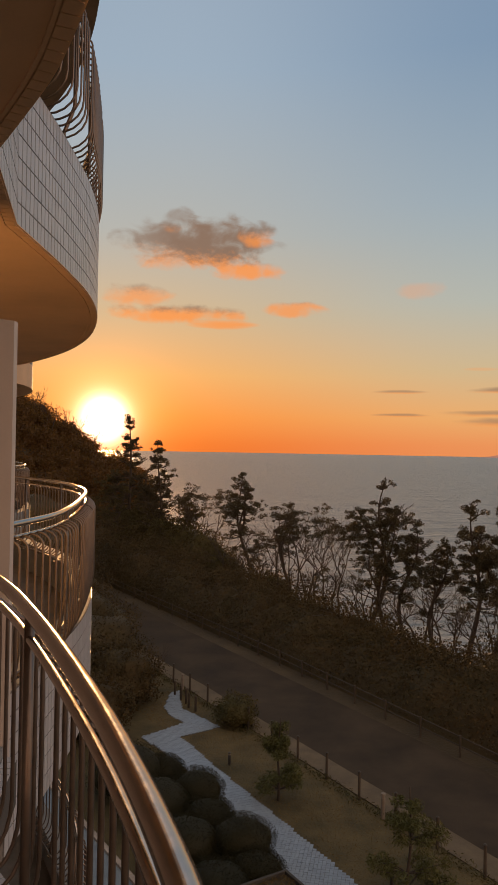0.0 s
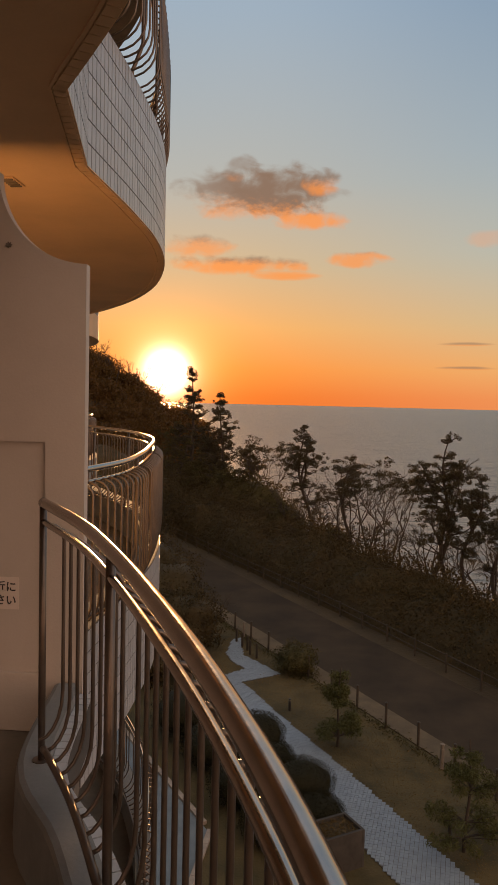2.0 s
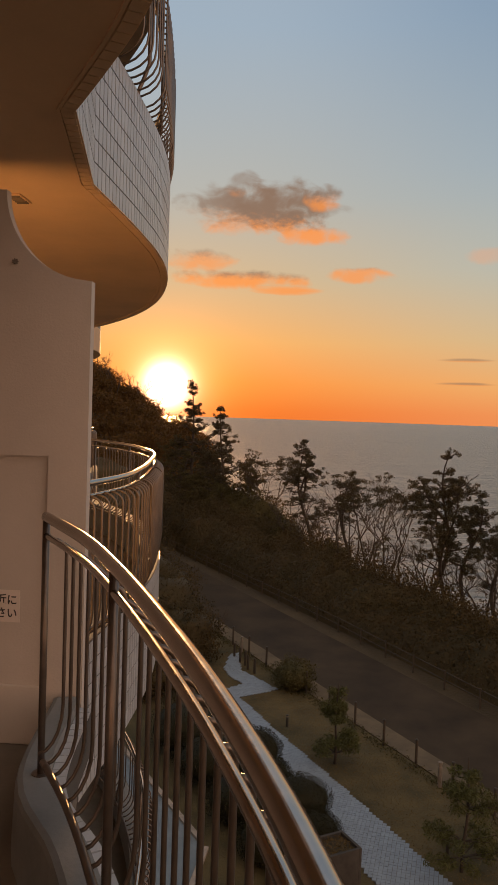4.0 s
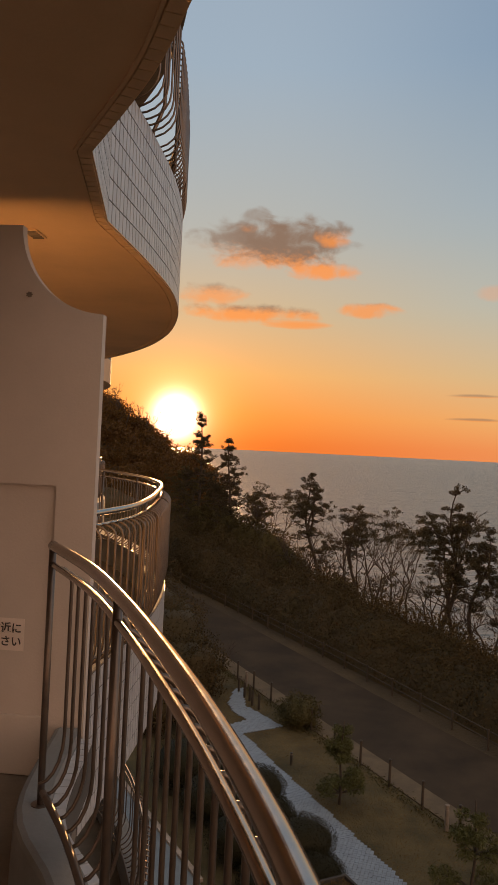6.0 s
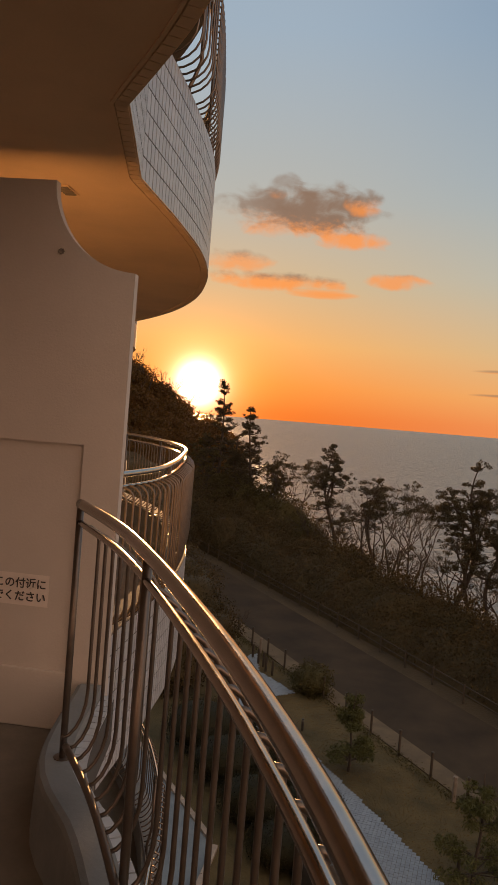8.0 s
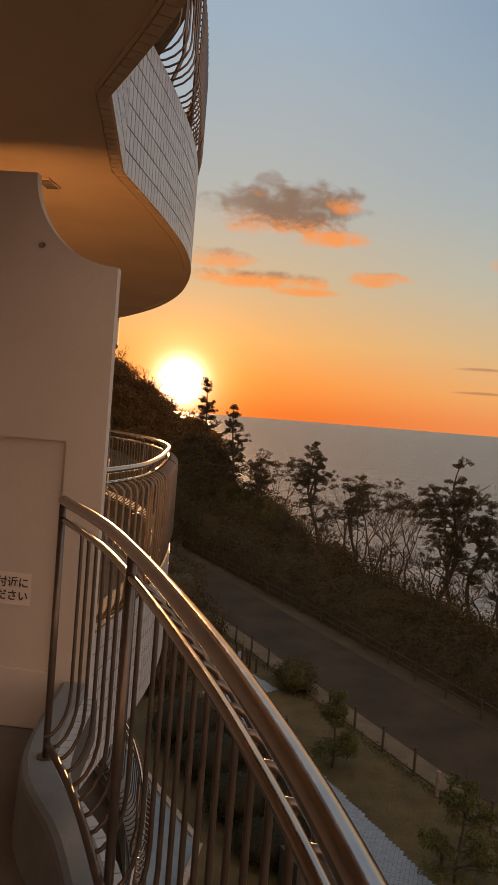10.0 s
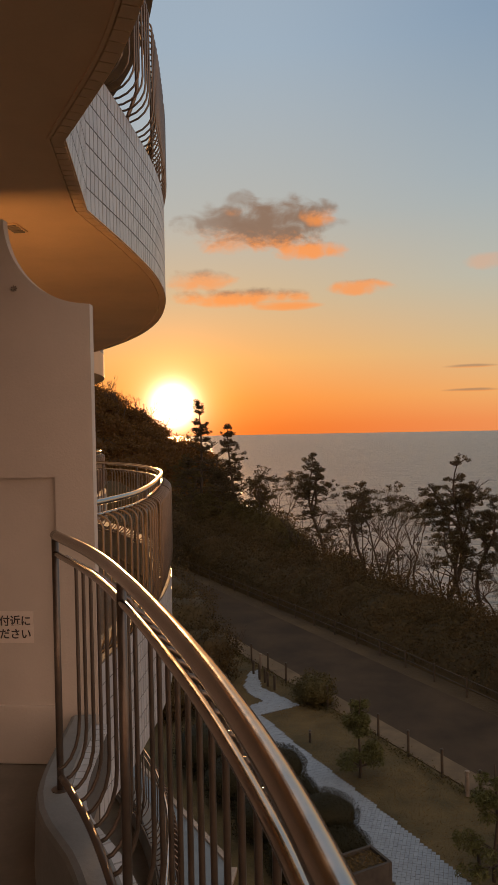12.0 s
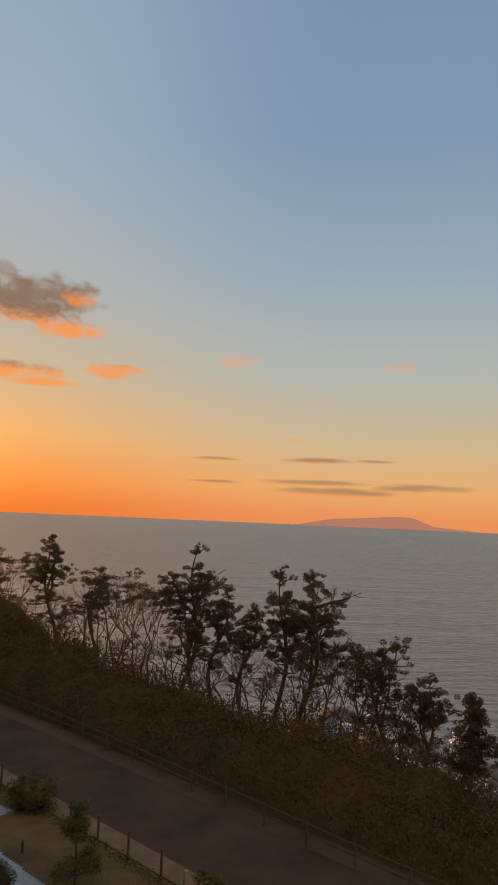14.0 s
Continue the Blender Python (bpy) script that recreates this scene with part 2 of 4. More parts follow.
def sea_material():
    m = bpy.data.materials.new("sea_water")
    m.use_nodes = True
    n = Nodes(m.node_tree)
    b = m.node_tree.nodes["Principled BSDF"]
    co = n.add("ShaderNodeTexCoord").outputs["Object"]
    mp = n.add("ShaderNodeMapping")
    mp.inputs["Scale"].default_value = (0.34, 1.0, 1.0)
    mp.inputs["Rotation"].default_value = (0, 0, radians(12))
    n.link(co, mp.inputs[0])
    v = mp.outputs[0]
    swell, chop, rip = n.noise(v, 0.06, 3, 0.5, 0.4), n.noise(v, 0.35, 4, 0.6, 0.3), n.noise(v, 1.6, 3, 0.6)
    hgt = n.math("ADD", n.math("MULTIPLY", swell, 3.4), n.math("ADD", n.math("MULTIPLY", chop, 2.6), n.math("MULTIPLY", rip, 0.5)))
    bp = n.add("ShaderNodeBump")
    bp.inputs["Strength"].default_value, bp.inputs["Distance"].default_value = 1.0, 1.0
    n.link(hgt, bp.inputs["Height"])
    n.link(bp.outputs[0], b.inputs["Normal"])
    b.inputs["Base Color"].default_value = (0.120, 0.176, 0.222, 1)
    b.inputs["Roughness"].default_value = 0.30
    b.inputs["IOR"].default_value = 1.333
    return m


M_SEA = sea_material()

# ---- builders ----


def mesh_ob(name, bm, mat, parent=None, smooth=False):
    me = bpy.data.meshes.new(name)
    bmesh.ops.recalc_face_normals(bm, faces=bm.faces[:])
    bm.to_mesh(me)
    bm.free()
    if mat:
        me.materials.append(mat)
    if smooth:
        for p in me.polygons:
            p.use_smooth = True
    ob = new(name, me)
    if parent is not None:
        ob.parent = parent
    return ob


def part(name, bm, mat, parent, label="", smooth=False):
    ob = mesh_ob(name, bm, mat, parent, smooth)
    if label:
        ob["label"] = label
    return ob


def empty(name, at=(0, 0, 0)):
    e = new(name)
    e.empty_display_size = 0.2
    e.location = at
    return e


def box(bm, x0, x1, y0, y1, z0, z1, bevel=0.0, rot=0.0):
    r = bmesh.ops.create_cube(bm, size=1.0)
    vs = r["verts"]
    for v in vs:
        v.co = Vector(((v.co.x) * (x1 - x0), v.co.y * (y1 - y0), v.co.z * (z1 - z0)))
    if rot:
        bmesh.ops.rotate(bm, verts=vs, matrix=Matrix.Rotation(rot, 3, "Z"))
    bmesh.ops.translate(bm, verts=vs, vec=((x0 + x1) / 2, (y0 + y1) / 2, (z0 + z1) / 2))
    if bevel:
        es = list({e for v in vs for e in v.link_edges})
        bmesh.ops.bevel(bm, geom=es, offset=bevel, segments=2, affect="EDGES", profile=0.5)


def tube(bm, pts, radius, sides=8, cap=True, taper=None):
    """A round tube along points; radius one number or one per point."""
    rings = []
    pts = [Vector(p) for p in pts]
    up = None
    for i, p in enumerate(pts):
        t = (pts[min(i + 1, len(pts) - 1)] - pts[max(i - 1, 0)]).normalized()
        if up is None:
            up = t.orthogonal().normalized()
        up = (up - t * up.dot(t))
        up = up.normalized() if up.length > 1e-6 else t.orthogonal().normalized()
        w = t.cross(up)
        r = radius[i] if isinstance(radius, (list, tuple)) else radius
        rings.append([bm.verts.new(p + (up * math.cos(a) + w * math.sin(a)) * r) for a in (2 * math.pi * k / sides for k in range(sides))])
    for a, b in zip(rings, rings[1:]):
        for k in range(sides):
            bm.faces.new((a[k], a[(k + 1) % sides], b[(k + 1) % sides], b[k]))
    if cap:
        bm.faces.new(rings[0][::-1])
        bm.faces.new(rings[-1])


def spline(ctrl, step):
    """Points at even steps along a smooth curve through the plan points."""
    c = [Vector((*p, 0)) for p in ctrl]
    c = [2 * c[0] - c[1]] + c + [2 * c[-1] - c[-2]]
    dense = []
    for a, b, d, e in zip(c, c[1:], c[2:], c[3:]):
        for k in range(40):
            t = k / 40
            dense.append(0.5 * ((2 * b) + (d - a) * t + (2 * a - 5 * b + 4 * d - e) * t * t + (3 * b - a - 3 * d + e) * t ** 3))
    dense.append(c[-2])
    total = sum((q - p).length for p, q in zip(dense, dense[1:]))
    count = max(2, round(total / step))
    out, want, acc = [dense[0]], total / count, 0.0
    for p, q in zip(dense, dense[1:]):
        seg = (q - p).length
        while acc + seg >= want - 1e-9 and len(out) < count:
            f = (want - acc) / seg
            p = p + (q - p) * f
            out.append(p.copy())
            seg, acc = (q - p).length, 0.0
        acc += seg
    out.append(dense[-1])
    return out


def normals(pts):
    """Horizontal normals to the right of the way along pts (outwards)."""
    out = []
    for i in range(len(pts)):
        t = (pts[min(i + 1, len(pts) - 1)] - pts[max(i - 1, 0)]).normalized()
        out.append(Vector((t.y, -t.x, 0)))
    return out


# ---- the building: levels and plan ----
EYE = 10.5
FLOOR = EYE - 1.52
CEIL = EYE + 1.10
SLAB = 0.45
STOREY = CEIL + SLAB - FLOOR
KERB = 0.327
# edges of the balcony slabs, walked away from the camera; the facade lies to the left
OWN_EDGE = [(-2.4, -9.2), (-0.9, -7.2), (0.1, -4.4), (0.42, -1.8), (0.36, -0.2), (0.14, 0.7), (-0.20, 1.4), (-0.50, 2.07), (-0.90, 2.72)]
NEXT_EDGE = [(-1.09, 3.60), (-1.07, 4.5), (-1.10, 5.4), (-1.26, 6.4), (-1.62, 7.6), (-2.2, 8.8), (-3.1, 10.1), (-4.4, 11.4)]
FAR_EDGE = [(-4.4, 12.0), (-4.0, 13.2), (-4.2, 14.8), (-4.9, 16.5), (-6.1, 18.2), (-7.6, 19.6)]
FACADE = [(-3.6, -9.2), (-2.8, -2.0), (-2.8, 1.0), (-3.7, 4.0), (-6.0, 12.0), (-9.6, 20.0)]
OWN_RAIL = [(-2.5, -8.8), (-1.0, -6.9), (-0.1, -4.2), (0.22, -1.8), (0.159, -0.30), (0.107, 0.20), (0.015, 0.60), (-0.104, 0.95), (-0.248, 1.30), (-0.430, 1.70), (-0.635, 2.10), (-0.890, 2.50)]
NEXT_RAIL = [(-1.12, 3.5), (-1.03, 4.1), (-1.05, 4.6), (-1.13, 5.28), (-1.31, 6.34), (-1.55, 7.10), (-1.86, 7.78), (-2.3, 8.45), (-3.0, 9.3), (-4.3, 10.7)]
FAR_RAIL = [(-4.5, 12.2), (-4.12, 13.3), (-4.32, 14.8), (-5.02, 16.4), (-6.2, 18.0), (-7.6, 19.3)]


def slab(name, outline, z0, z1, mat, parent=None):
    bm = bmesh.new()
    lo = [bm.verts.new((p[0], p[1], z0)) for p in outline]
    hi = [bm.verts.new((p[0], p[1], z1)) for p in outline]
    bm.faces.new(lo[::-1]), bm.faces.new(hi)
    k = len(outline)
    for i in range(k):
        bm.faces.new((lo[i], lo[(i + 1) % k], hi[(i + 1) % k], hi[i]))
    return mesh_ob(name, bm, mat, parent)


def ribbon(bm, pts, nrm, inner, outer, z0, z1):
    """A band of rectangular section along pts, between two offsets outwards."""
    rings = []
    for p, n in zip(pts, nrm):
        a, b = p + n * inner, p + n * outer
        rings.append([bm.verts.new((a.x, a.y, z0)), bm.verts.new((b.x, b.y, z0)), bm.verts.new((b.x, b.y, z1)), bm.verts.new((a.x, a.y, z1))])
    for a, b in zip(rings, rings[1:]):
        for k in range(4):
            bm.faces.new((a[k], b[k], b[(k + 1) % 4], a[(k + 1) % 4]))
    bm.faces.new(rings[0]), bm.faces.new(rings[-1][::-1])


edge_own, edge_next, edge_far = spline(OWN_EDGE, 0.12), spline(NEXT_EDGE, 0.12), spline(FAR_EDGE, 0.2)
outline = [(p.x, p.y) for p in edge_own + edge_next + edge_far] + [(-14, 20), (-14, -9.2)]


def storey(z, name, label):
    """The slab whose soffit is at z, with kerbs along its edges."""
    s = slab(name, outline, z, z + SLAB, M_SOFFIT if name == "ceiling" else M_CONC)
    tagged(s, label, "ceiling" if name == "ceiling" else "balcony slab", kind="structure")
    for edge in ([] if name == "floor" else [edge_own, [edge_own[-1], edge_next[0]]]) + [edge_next, edge_far]:
        bm = bmesh.new()
        ribbon(bm, edge, normals(edge), -0.16, -0.003, z + SLAB, z + SLAB + KERB)
        k = mesh_ob("kerb", bm, M_KERB)
        tagged(k, "painted concrete kerb along the balcony edge", "kerb", kind="structure")
    return s


storey(CEIL, "ceiling", "cream painted concrete soffit of the balcony above, tinted orange for sun glow")
storey(FLOOR - SLAB, "floor", "grey concrete balcony floor with scalloped edge")
storey(CEIL + STOREY, "upper_slab", "concrete balcony slab of the storey above")
storey(FLOOR - SLAB - STOREY, "lower_slab", "concrete balcony slab of the storey below")
storey(FLOOR - SLAB - 2 * STOREY, "lowest_slab", "concrete balcony slab of the lowest storey")

# own kerb under the railing, rounded on its inner side
own_line = spline(OWN_RAIL + [(-1.0, 3.19)], 0.1)
bm = bmesh.new()
rings = []
for p, n in zip(own_line, normals(own_line)):
    ring = []
    for o, h in ((-0.095, 0.0), (-0.09, 0.12), (-0.085, 0.225), (-0.078, 0.242), (-0.06, 0.25), (0.03, 0.25), (0.03, 0.0)):
        q = p + n * o
        ring.append(bm.verts.new((q.x, q.y, FLOOR + h)))
    rings.append(ring)
for a, b in zip(rings, rings[1:]):
    for k in range(7):
        bm.faces.new((a[k], b[k], b[(k + 1) % 7], a[(k + 1) % 7]))
bm.faces.new(rings[0]), bm.faces.new(rings[-1][::-1])
tagged(mesh_ob("kerb", bm, M_KERB), "painted concrete kerb under the railing", "kerb", kind="structure")
# drip moulding under the edges of the slab above
bm = bmesh.new()
around = edge_own + edge_next
ribbon(bm, around, normals(around), -0.062, -0.050, CEIL - 0.009, CEIL - 0.0005)
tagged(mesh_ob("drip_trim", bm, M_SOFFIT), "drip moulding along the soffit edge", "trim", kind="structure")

# facade wall behind the balconies
bm = bmesh.new()
fa = [Vector((*p, 0)) for p in FACADE]
ribbon(bm, fa, normals(fa), -0.3, 0.0, 0.0, CEIL + STOREY + 3.5)
tagged(mesh_ob("wall_facade", bm, M_PAINT), "pale painted facade wall behind the balconies", "wall", kind="structure")
bm = bmesh.new()
box(bm, -16, -3.4, -9.6, -9.2, 0, CEIL + STOREY + 3.5)
tagged(mesh_ob("wall_end", bm, M_PAINT), "pale painted end wall of the building", "wall", kind="structure")


def rail_profile(b, foot):
    """Offsets outwards and heights under the top of the rail for one bar."""
    pts = []
    for k in range(5):
        a = k / 4 * math.pi / 2
        pts.append((b * math.sin(a), -0.062 - 0.055 * (1 - math.cos(a))))
    for k in range(6):
        a = k / 5 * math.pi / 2
        pts.append((b - (b - foot) * (1 - math.cos(a)), -0.63 - 0.16 * math.sin(a)))
    return pts


def railing(ctrl, top, label, start=0, stop=None, posts=9, offset=0, belly=0.08, foot=-0.03):
    """A bellied steel railing along a plan curve: handrail, tube under it, bars, bottom rail and posts."""
    pts = spline(ctrl, 0.086)
    nrm = normals(pts)
    root = tagged(empty("railing", (pts[len(pts) // 2].x, pts[len(pts) // 2].y, top - 1.1)), label, "railing")
    inv = Matrix.Translation(-root.location)

    def own(name, bm, mat, text=""):
        bmesh.ops.transform(bm, matrix=inv, verts=bm.verts[:])
        return part(name, bm, mat, root, text, True)
    fine = spline(ctrl, 0.05)
    for name, drop, r, mat, text in (("handrail", 0.0, 0.0175, M_STEEL, "polished steel handrail"), ("lower_tube", 0.064, 0.0105, M_STEEL, ""), ("bottom_rail", 0.79, 0.012, M_BAR, "")):
        bm = bmesh.new()
        inn = foot if name == "bottom_rail" else 0.0
        tube(bm, [p + n * inn + Vector((0, 0, top - drop)) for p, n in list(zip(fine, normals(fine)))[:-3 if inn else None]], r, 14)
        own(name, bm, mat, text)
    prof = rail_profile(belly, foot)
    for i, (p, n) in enumerate(zip(pts, nrm)):
        if stop is not None and not start <= i < stop:
            continue
        bm = bmesh.new()
        if (len(pts) - 1 - i in posts) if isinstance(posts, tuple) else i % posts == offset:
            low = top - 0.905 if foot > -0.05 else top - 0.825
            q = p if foot > -0.05 else p + n * (foot + 0.02)
            tube(bm, [p + Vector((0, 0, top - 0.01)), p + Vector((0, 0, top - 0.55)), p.lerp(q, 0.5) + Vector((0, 0, top - 0.64)), q + Vector((0, 0, top - 0.72)), q + Vector((0, 0, low))], 0.0125, 10)
            post = own("post", bm, M_BAR)
            bm = bmesh.new()
            tube(bm, [q + Vector((0, 0, low)), q + Vector((0, 0, low + 0.008))], 0.032, 12)
            bmesh.ops.transform(bm, matrix=inv, verts=bm.verts[:])
            part("base_plate", bm, M_BAR, post)
        else:
            tube(bm, [p + n * o + Vector((0, 0, top + h)) for o, h in prof], 0.0063, 7)
            own("bar", bm, M_BAR)
    return root


RAIL = EYE - 0.37
rail_own = railing(OWN_RAIL, RAIL, "brown-grey bellied steel railing with polished handrail on the kerb", posts=(0, 10, 26, 42, 58, 74, 90, 106, 122), belly=0.05)
rail_next = railing(NEXT_RAIL, RAIL, "curved bellied steel railing of the neighbouring balcony", posts=13, foot=-0.055)
rail_up = railing(NEXT_RAIL, RAIL + STOREY - 0.015, "curved bellied steel railing of the balcony above", posts=13, belly=0.09, foot=-0.085)
rail_down = railing(NEXT_RAIL, RAIL - STOREY, "curved steel railing of the balcony below", posts=13, foot=-0.055)
rail_far = railing(FAR_RAIL, RAIL, "curved steel railing of a balcony further along", posts=13, foot=-0.055)

# partition screen between two balconies, with a curved notch at its outer corner
PY, PT = 3.22, 0.05
bm = bmesh.new()
prof = [(-0.966, FLOOR), (-0.966, EYE + 0.563)]
for k in range(1, 17):
    a = k / 16 * math.pi / 2
    prof.append((-0.966 - 0.39 * math.sin(a), EYE + 0.955 - 0.39 * math.cos(a)))
prof += [(-3.5, EYE + 0.955), (-3.5, EYE - 0.21), (-1.143, EYE - 0.21), (-1.143, FLOOR)]
front = [bm.verts.new((x, PY, z)) for x, z in prof]
backv = [bm.verts.new((x, PY + PT, z)) for x, z in prof]
bm.faces.new(front), bm.faces.new(backv[::-1])
for i in range(len(prof)):
    j = (i + 1) % len(prof)
    bm.faces.new((front[j], front[i], backv[i], backv[j]))
es = [e for e in bm.edges if e.calc_face_angle(0) > 0.6 and all(v.co.x > -3.4 for v in e.verts)]
bmesh.ops.bevel(bm, geom=es, offset=0.006, segments=2, affect="EDGES")
screen = mesh_ob("partition_screen", bm, M_PAINT)
tagged(screen, "white painted partition screen with a curved notch beside the railing", "partition")
bm = bmesh.new()
box(bm, -3.5, -1.140, PY + 0.022, PY + PT - 0.004, FLOOR, EYE - 0.207)
part("panel", bm, M_PAINT, screen, "recessed flat panel")
bm = bmesh.new()
box(bm, -3.5, -1.146, PY + 0.008, PY + 0.03, FLOOR + 0.002, FLOOR + 0.27, 0.005)
part("kick_panel", bm, M_PAINT, screen)
bm = bmesh.new()
for k in range(7):
    a = k * 0.9
    tube(bm, [(-1.308, PY - 0.001, EYE + 0.642), (-1.308 + 0.014 * math.cos(a), PY - 0.010, EYE + 0.642 + 0.012 * math.sin(a))], [0.007, 0.003], 6)
part("hook", bm, M_CONC, screen, "small dark fixing hook")
for x, y in ((-1.56, 3.86), (-1.2, 1.75)):
    vent = tagged(empty("soffit_vent", (x, y, CEIL)), "small slotted vent plate in the soffit", "vent", "vents in the soffit")
    bm = bmesh.new()
    box(bm, -0.04, 0.04, -0.085, 0.085, -0.008, -0.0005, 0.002)
    part("plate", bm, M_SOFFIT, vent)
    for k in range(5):
        bm = bmesh.new()
        box(bm, -0.03, 0.03, -0.068 + 0.03 * k, -0.054 + 0.03 * k, -0.014, -0.008)
        part("slat", bm, M_CONC, vent)
sign = empty("notice", (-1.5, PY + 0.019, EYE - 0.885))
tagged(sign, "white paper notice with dark Japanese lettering on the partition", "notice")
bm = bmesh.new()
box(bm, -0.4, 0.235, -0.001, 0.001, -0.08, 0.065)
part("sheet", bm, M_SHEET, sign)
for text, dz in (("この付近に", 0.004), ("いでください", -0.056)):
    cu = bpy.data.curves.new("lettering", "FONT")
    cu.body, cu.size, cu.align_x, cu.extrude = text, 0.05, "RIGHT", 0.0004
    cu.offset = 0.0009
    tob = new("lettering", cu)
    dg = bpy.context.evaluated_depsgraph_get()
    me = bpy.data.meshes.new_from_object(tob.evaluated_get(dg))
    bpy.data.objects.remove(tob)
    me.materials.clear()
    me.materials.append(M_INK)
    lt = new("lettering", me)
    lt.parent = sign
    lt.matrix_local = pose(0.225, -0.0035, dz, 90, 0, 0)

# ---- the ground ----
RN = Vector((0.853, 0.522, 0))      # across the road, towards the sea
RD = Vector((0.522, -0.853, 0))     # along the road, towards the viewer


def su(x, y):
    return x * RN.x + y * RN.y, x * RD.x + y * RD.y


def xy(s, u):
    return RN.x * s + RD.x * u, RN.y * s + RD.y * u


SEA = -18.0


def smooth(a, b, v):
    if a > b:
        return 1 - smooth(b, a, v)
    t = min(1.0, max(0.0, (v - a) / (b - a)))
    return t * t * (3 - 2 * t)


def land(x, y):
    s, u = su(x, y)
    z = -0.02
    fall = max(0.0, s - 26.5)
    z -= 0.62 * fall * smooth(0, 6, fall)
    far = smooth(60, 104, y)
    z = max(z, SEA - 4)
    hill = max(0.0, min(28.0, 6.4 + 0.60 * (-x - 17.5)))
    z += (hill - z) * far * smooth(-4, -17, x) * (1 - smooth(112, 138, y))
    if s > 22.5:
        z += 0.5 * noise.noise(Vector((x * 0.13, y * 0.13, 0)))
    return max(z, SEA - 4)


def grid_land():
    verts, faces = [], []
    us = [-400, -300, -240] + [-200 + 4 * k for k in range(51)] + [10, 25, 45, 70, 110, 180]
    ss = [-300, -200, -120, -70, -40, -20, -8, 0, 5, 8, 10.9] + [12.1, 14.2, 16, 18.2, 20.4, 22.0] + [23 + 2 * k for k in range(30)] + [95, 110, 130, 180]
    for u in us:
        for s in ss:
            x, y = xy(s, u)
            verts.append((x, y, land(x, y)))
    m = len(ss)
    for i in range(len(us) - 1):
        for j in range(m - 1):
            faces.append((i * m + j, i * m + j + 1, (i + 1) * m + j + 1, (i + 1) * m + j))
    me = bpy.data.meshes.new("ground")
    me.from_pydata(verts, [], faces)
    me.materials.append(M_EARTH)
    for p in me.polygons:
        p.use_smooth = True
    return tagged(new("ground", me), "dark wooded ground falling to the sea", "ground", kind="structure")


grid_land()


def strip(name, s0, s1, u0, u1, z, mat, label, cat, thick=0.05, step=2.0, wob=0.0):
    bm = bmesh.new()
    rows = []
    k = int((u1 - u0) / step)
    for i in range(k + 1):
        u = u0 + (u1 - u0) * i / k
        w = wob * noise.noise(Vector((u * 0.4, s0, 3)))
        a, b = xy(s0 + w, u), xy(s1 + w * 0.6, u)
        rows.append([bm.verts.new((*a, z)), bm.verts.new((*b, z)), bm.verts.new((*b, z - thick)), bm.verts.new((*a, z - thick))])
    for a, b in zip(rows, rows[1:]):
        for j in range(4):
            bm.faces.new((a[j], b[j], b[(j + 1) % 4], a[(j + 1) % 4]))
    return tagged(mesh_ob(name, bm, mat), label, cat, kind="structure")


strip("road", 15.85, 19.75, -75, 30, 0.0, M_ROAD, "dark grey asphalt coastal road", "road")
strip("pavement", 14.95, 15.80, -75, 30, 0.06, M_VERGE, "sandy pale pavement strip beside the road", "pavement", 0.1, 1.0, 0.06)
strip("lawn", 6.0, 14.93, -60, 30, 0.03, M_LAWN, "brown dry winter lawn", "lawn", 0.06)

bm = bmesh.new()
bmesh.ops.create_circle(bm, cap_ends=True, segments=96, radius=4870)
bmesh.ops.translate(bm, verts=bm.verts[:], vec=(0, 0, SEA))
tagged(mesh_ob("sea", bm, M_SEA), "grey-blue rippled evening sea reaching the horizon", "sea", kind="structure")

# ---- vegetation ----
rng = np.random.default_rng(7)


def leaf_mesh(name, centers, size, mat, parent=None, slim=0.45, flat=0.0):
    """Many small four-cornered leaves, one for each centre."""
    c = np.asarray(centers, float)
    k = len(c)
    a = rng.normal(size=(k, 3))
    a[:, 2] *= 1 - flat
    a /= np.linalg.norm(a, axis=1)[:, None]
    b = np.cross(a, rng.normal(size=(k, 3)))
    b /= np.linalg.norm(b, axis=1)[:, None] + 1e-9
    sz = (np.asarray(size) * rng.uniform(0.6, 1.3, k))[:, None]
    v = np.stack([c - a * sz * 0.5, c + b * sz * slim * 0.5 - a * sz * 0.1, c + a * sz * 0.5, c - b * sz * slim * 0.5 - a * sz * 0.1], 1).reshape(-1, 3)
    me = bpy.data.meshes.new(name)
    me.from_pydata(v.tolist(), [], np.arange(4 * k).reshape(k, 4).tolist())
    me.materials.append(mat)
    ob = new(name, me)
    if parent is not None:
        ob.parent = parent
    return ob


def clump(center, rx, rz, count):
    d = rng.normal(size=(count, 3))
    d /= np.linalg.norm(d, axis=1)[:, None]
    d *= rng.uniform(0.25, 1.0, (count, 1)) ** 0.6
    return np.asarray(center) + d * np.array([rx, rx, rz])


def bent(base, tip, bend, k=9):
    """A crooked line from base to tip."""
    base, tip = Vector(base), Vector(tip)
    ph = rng.uniform(0, 6.28, 2)
    out = []
    for i in range(k):
        t = i / (k - 1)
        w = bend * math.sin(math.pi * t)
        out.append(base.lerp(tip, t) + Vector((w * math.sin(ph[0] + 4.5 * t), w * math.sin(ph[1] + 4.0 * t), 0)))
    return out


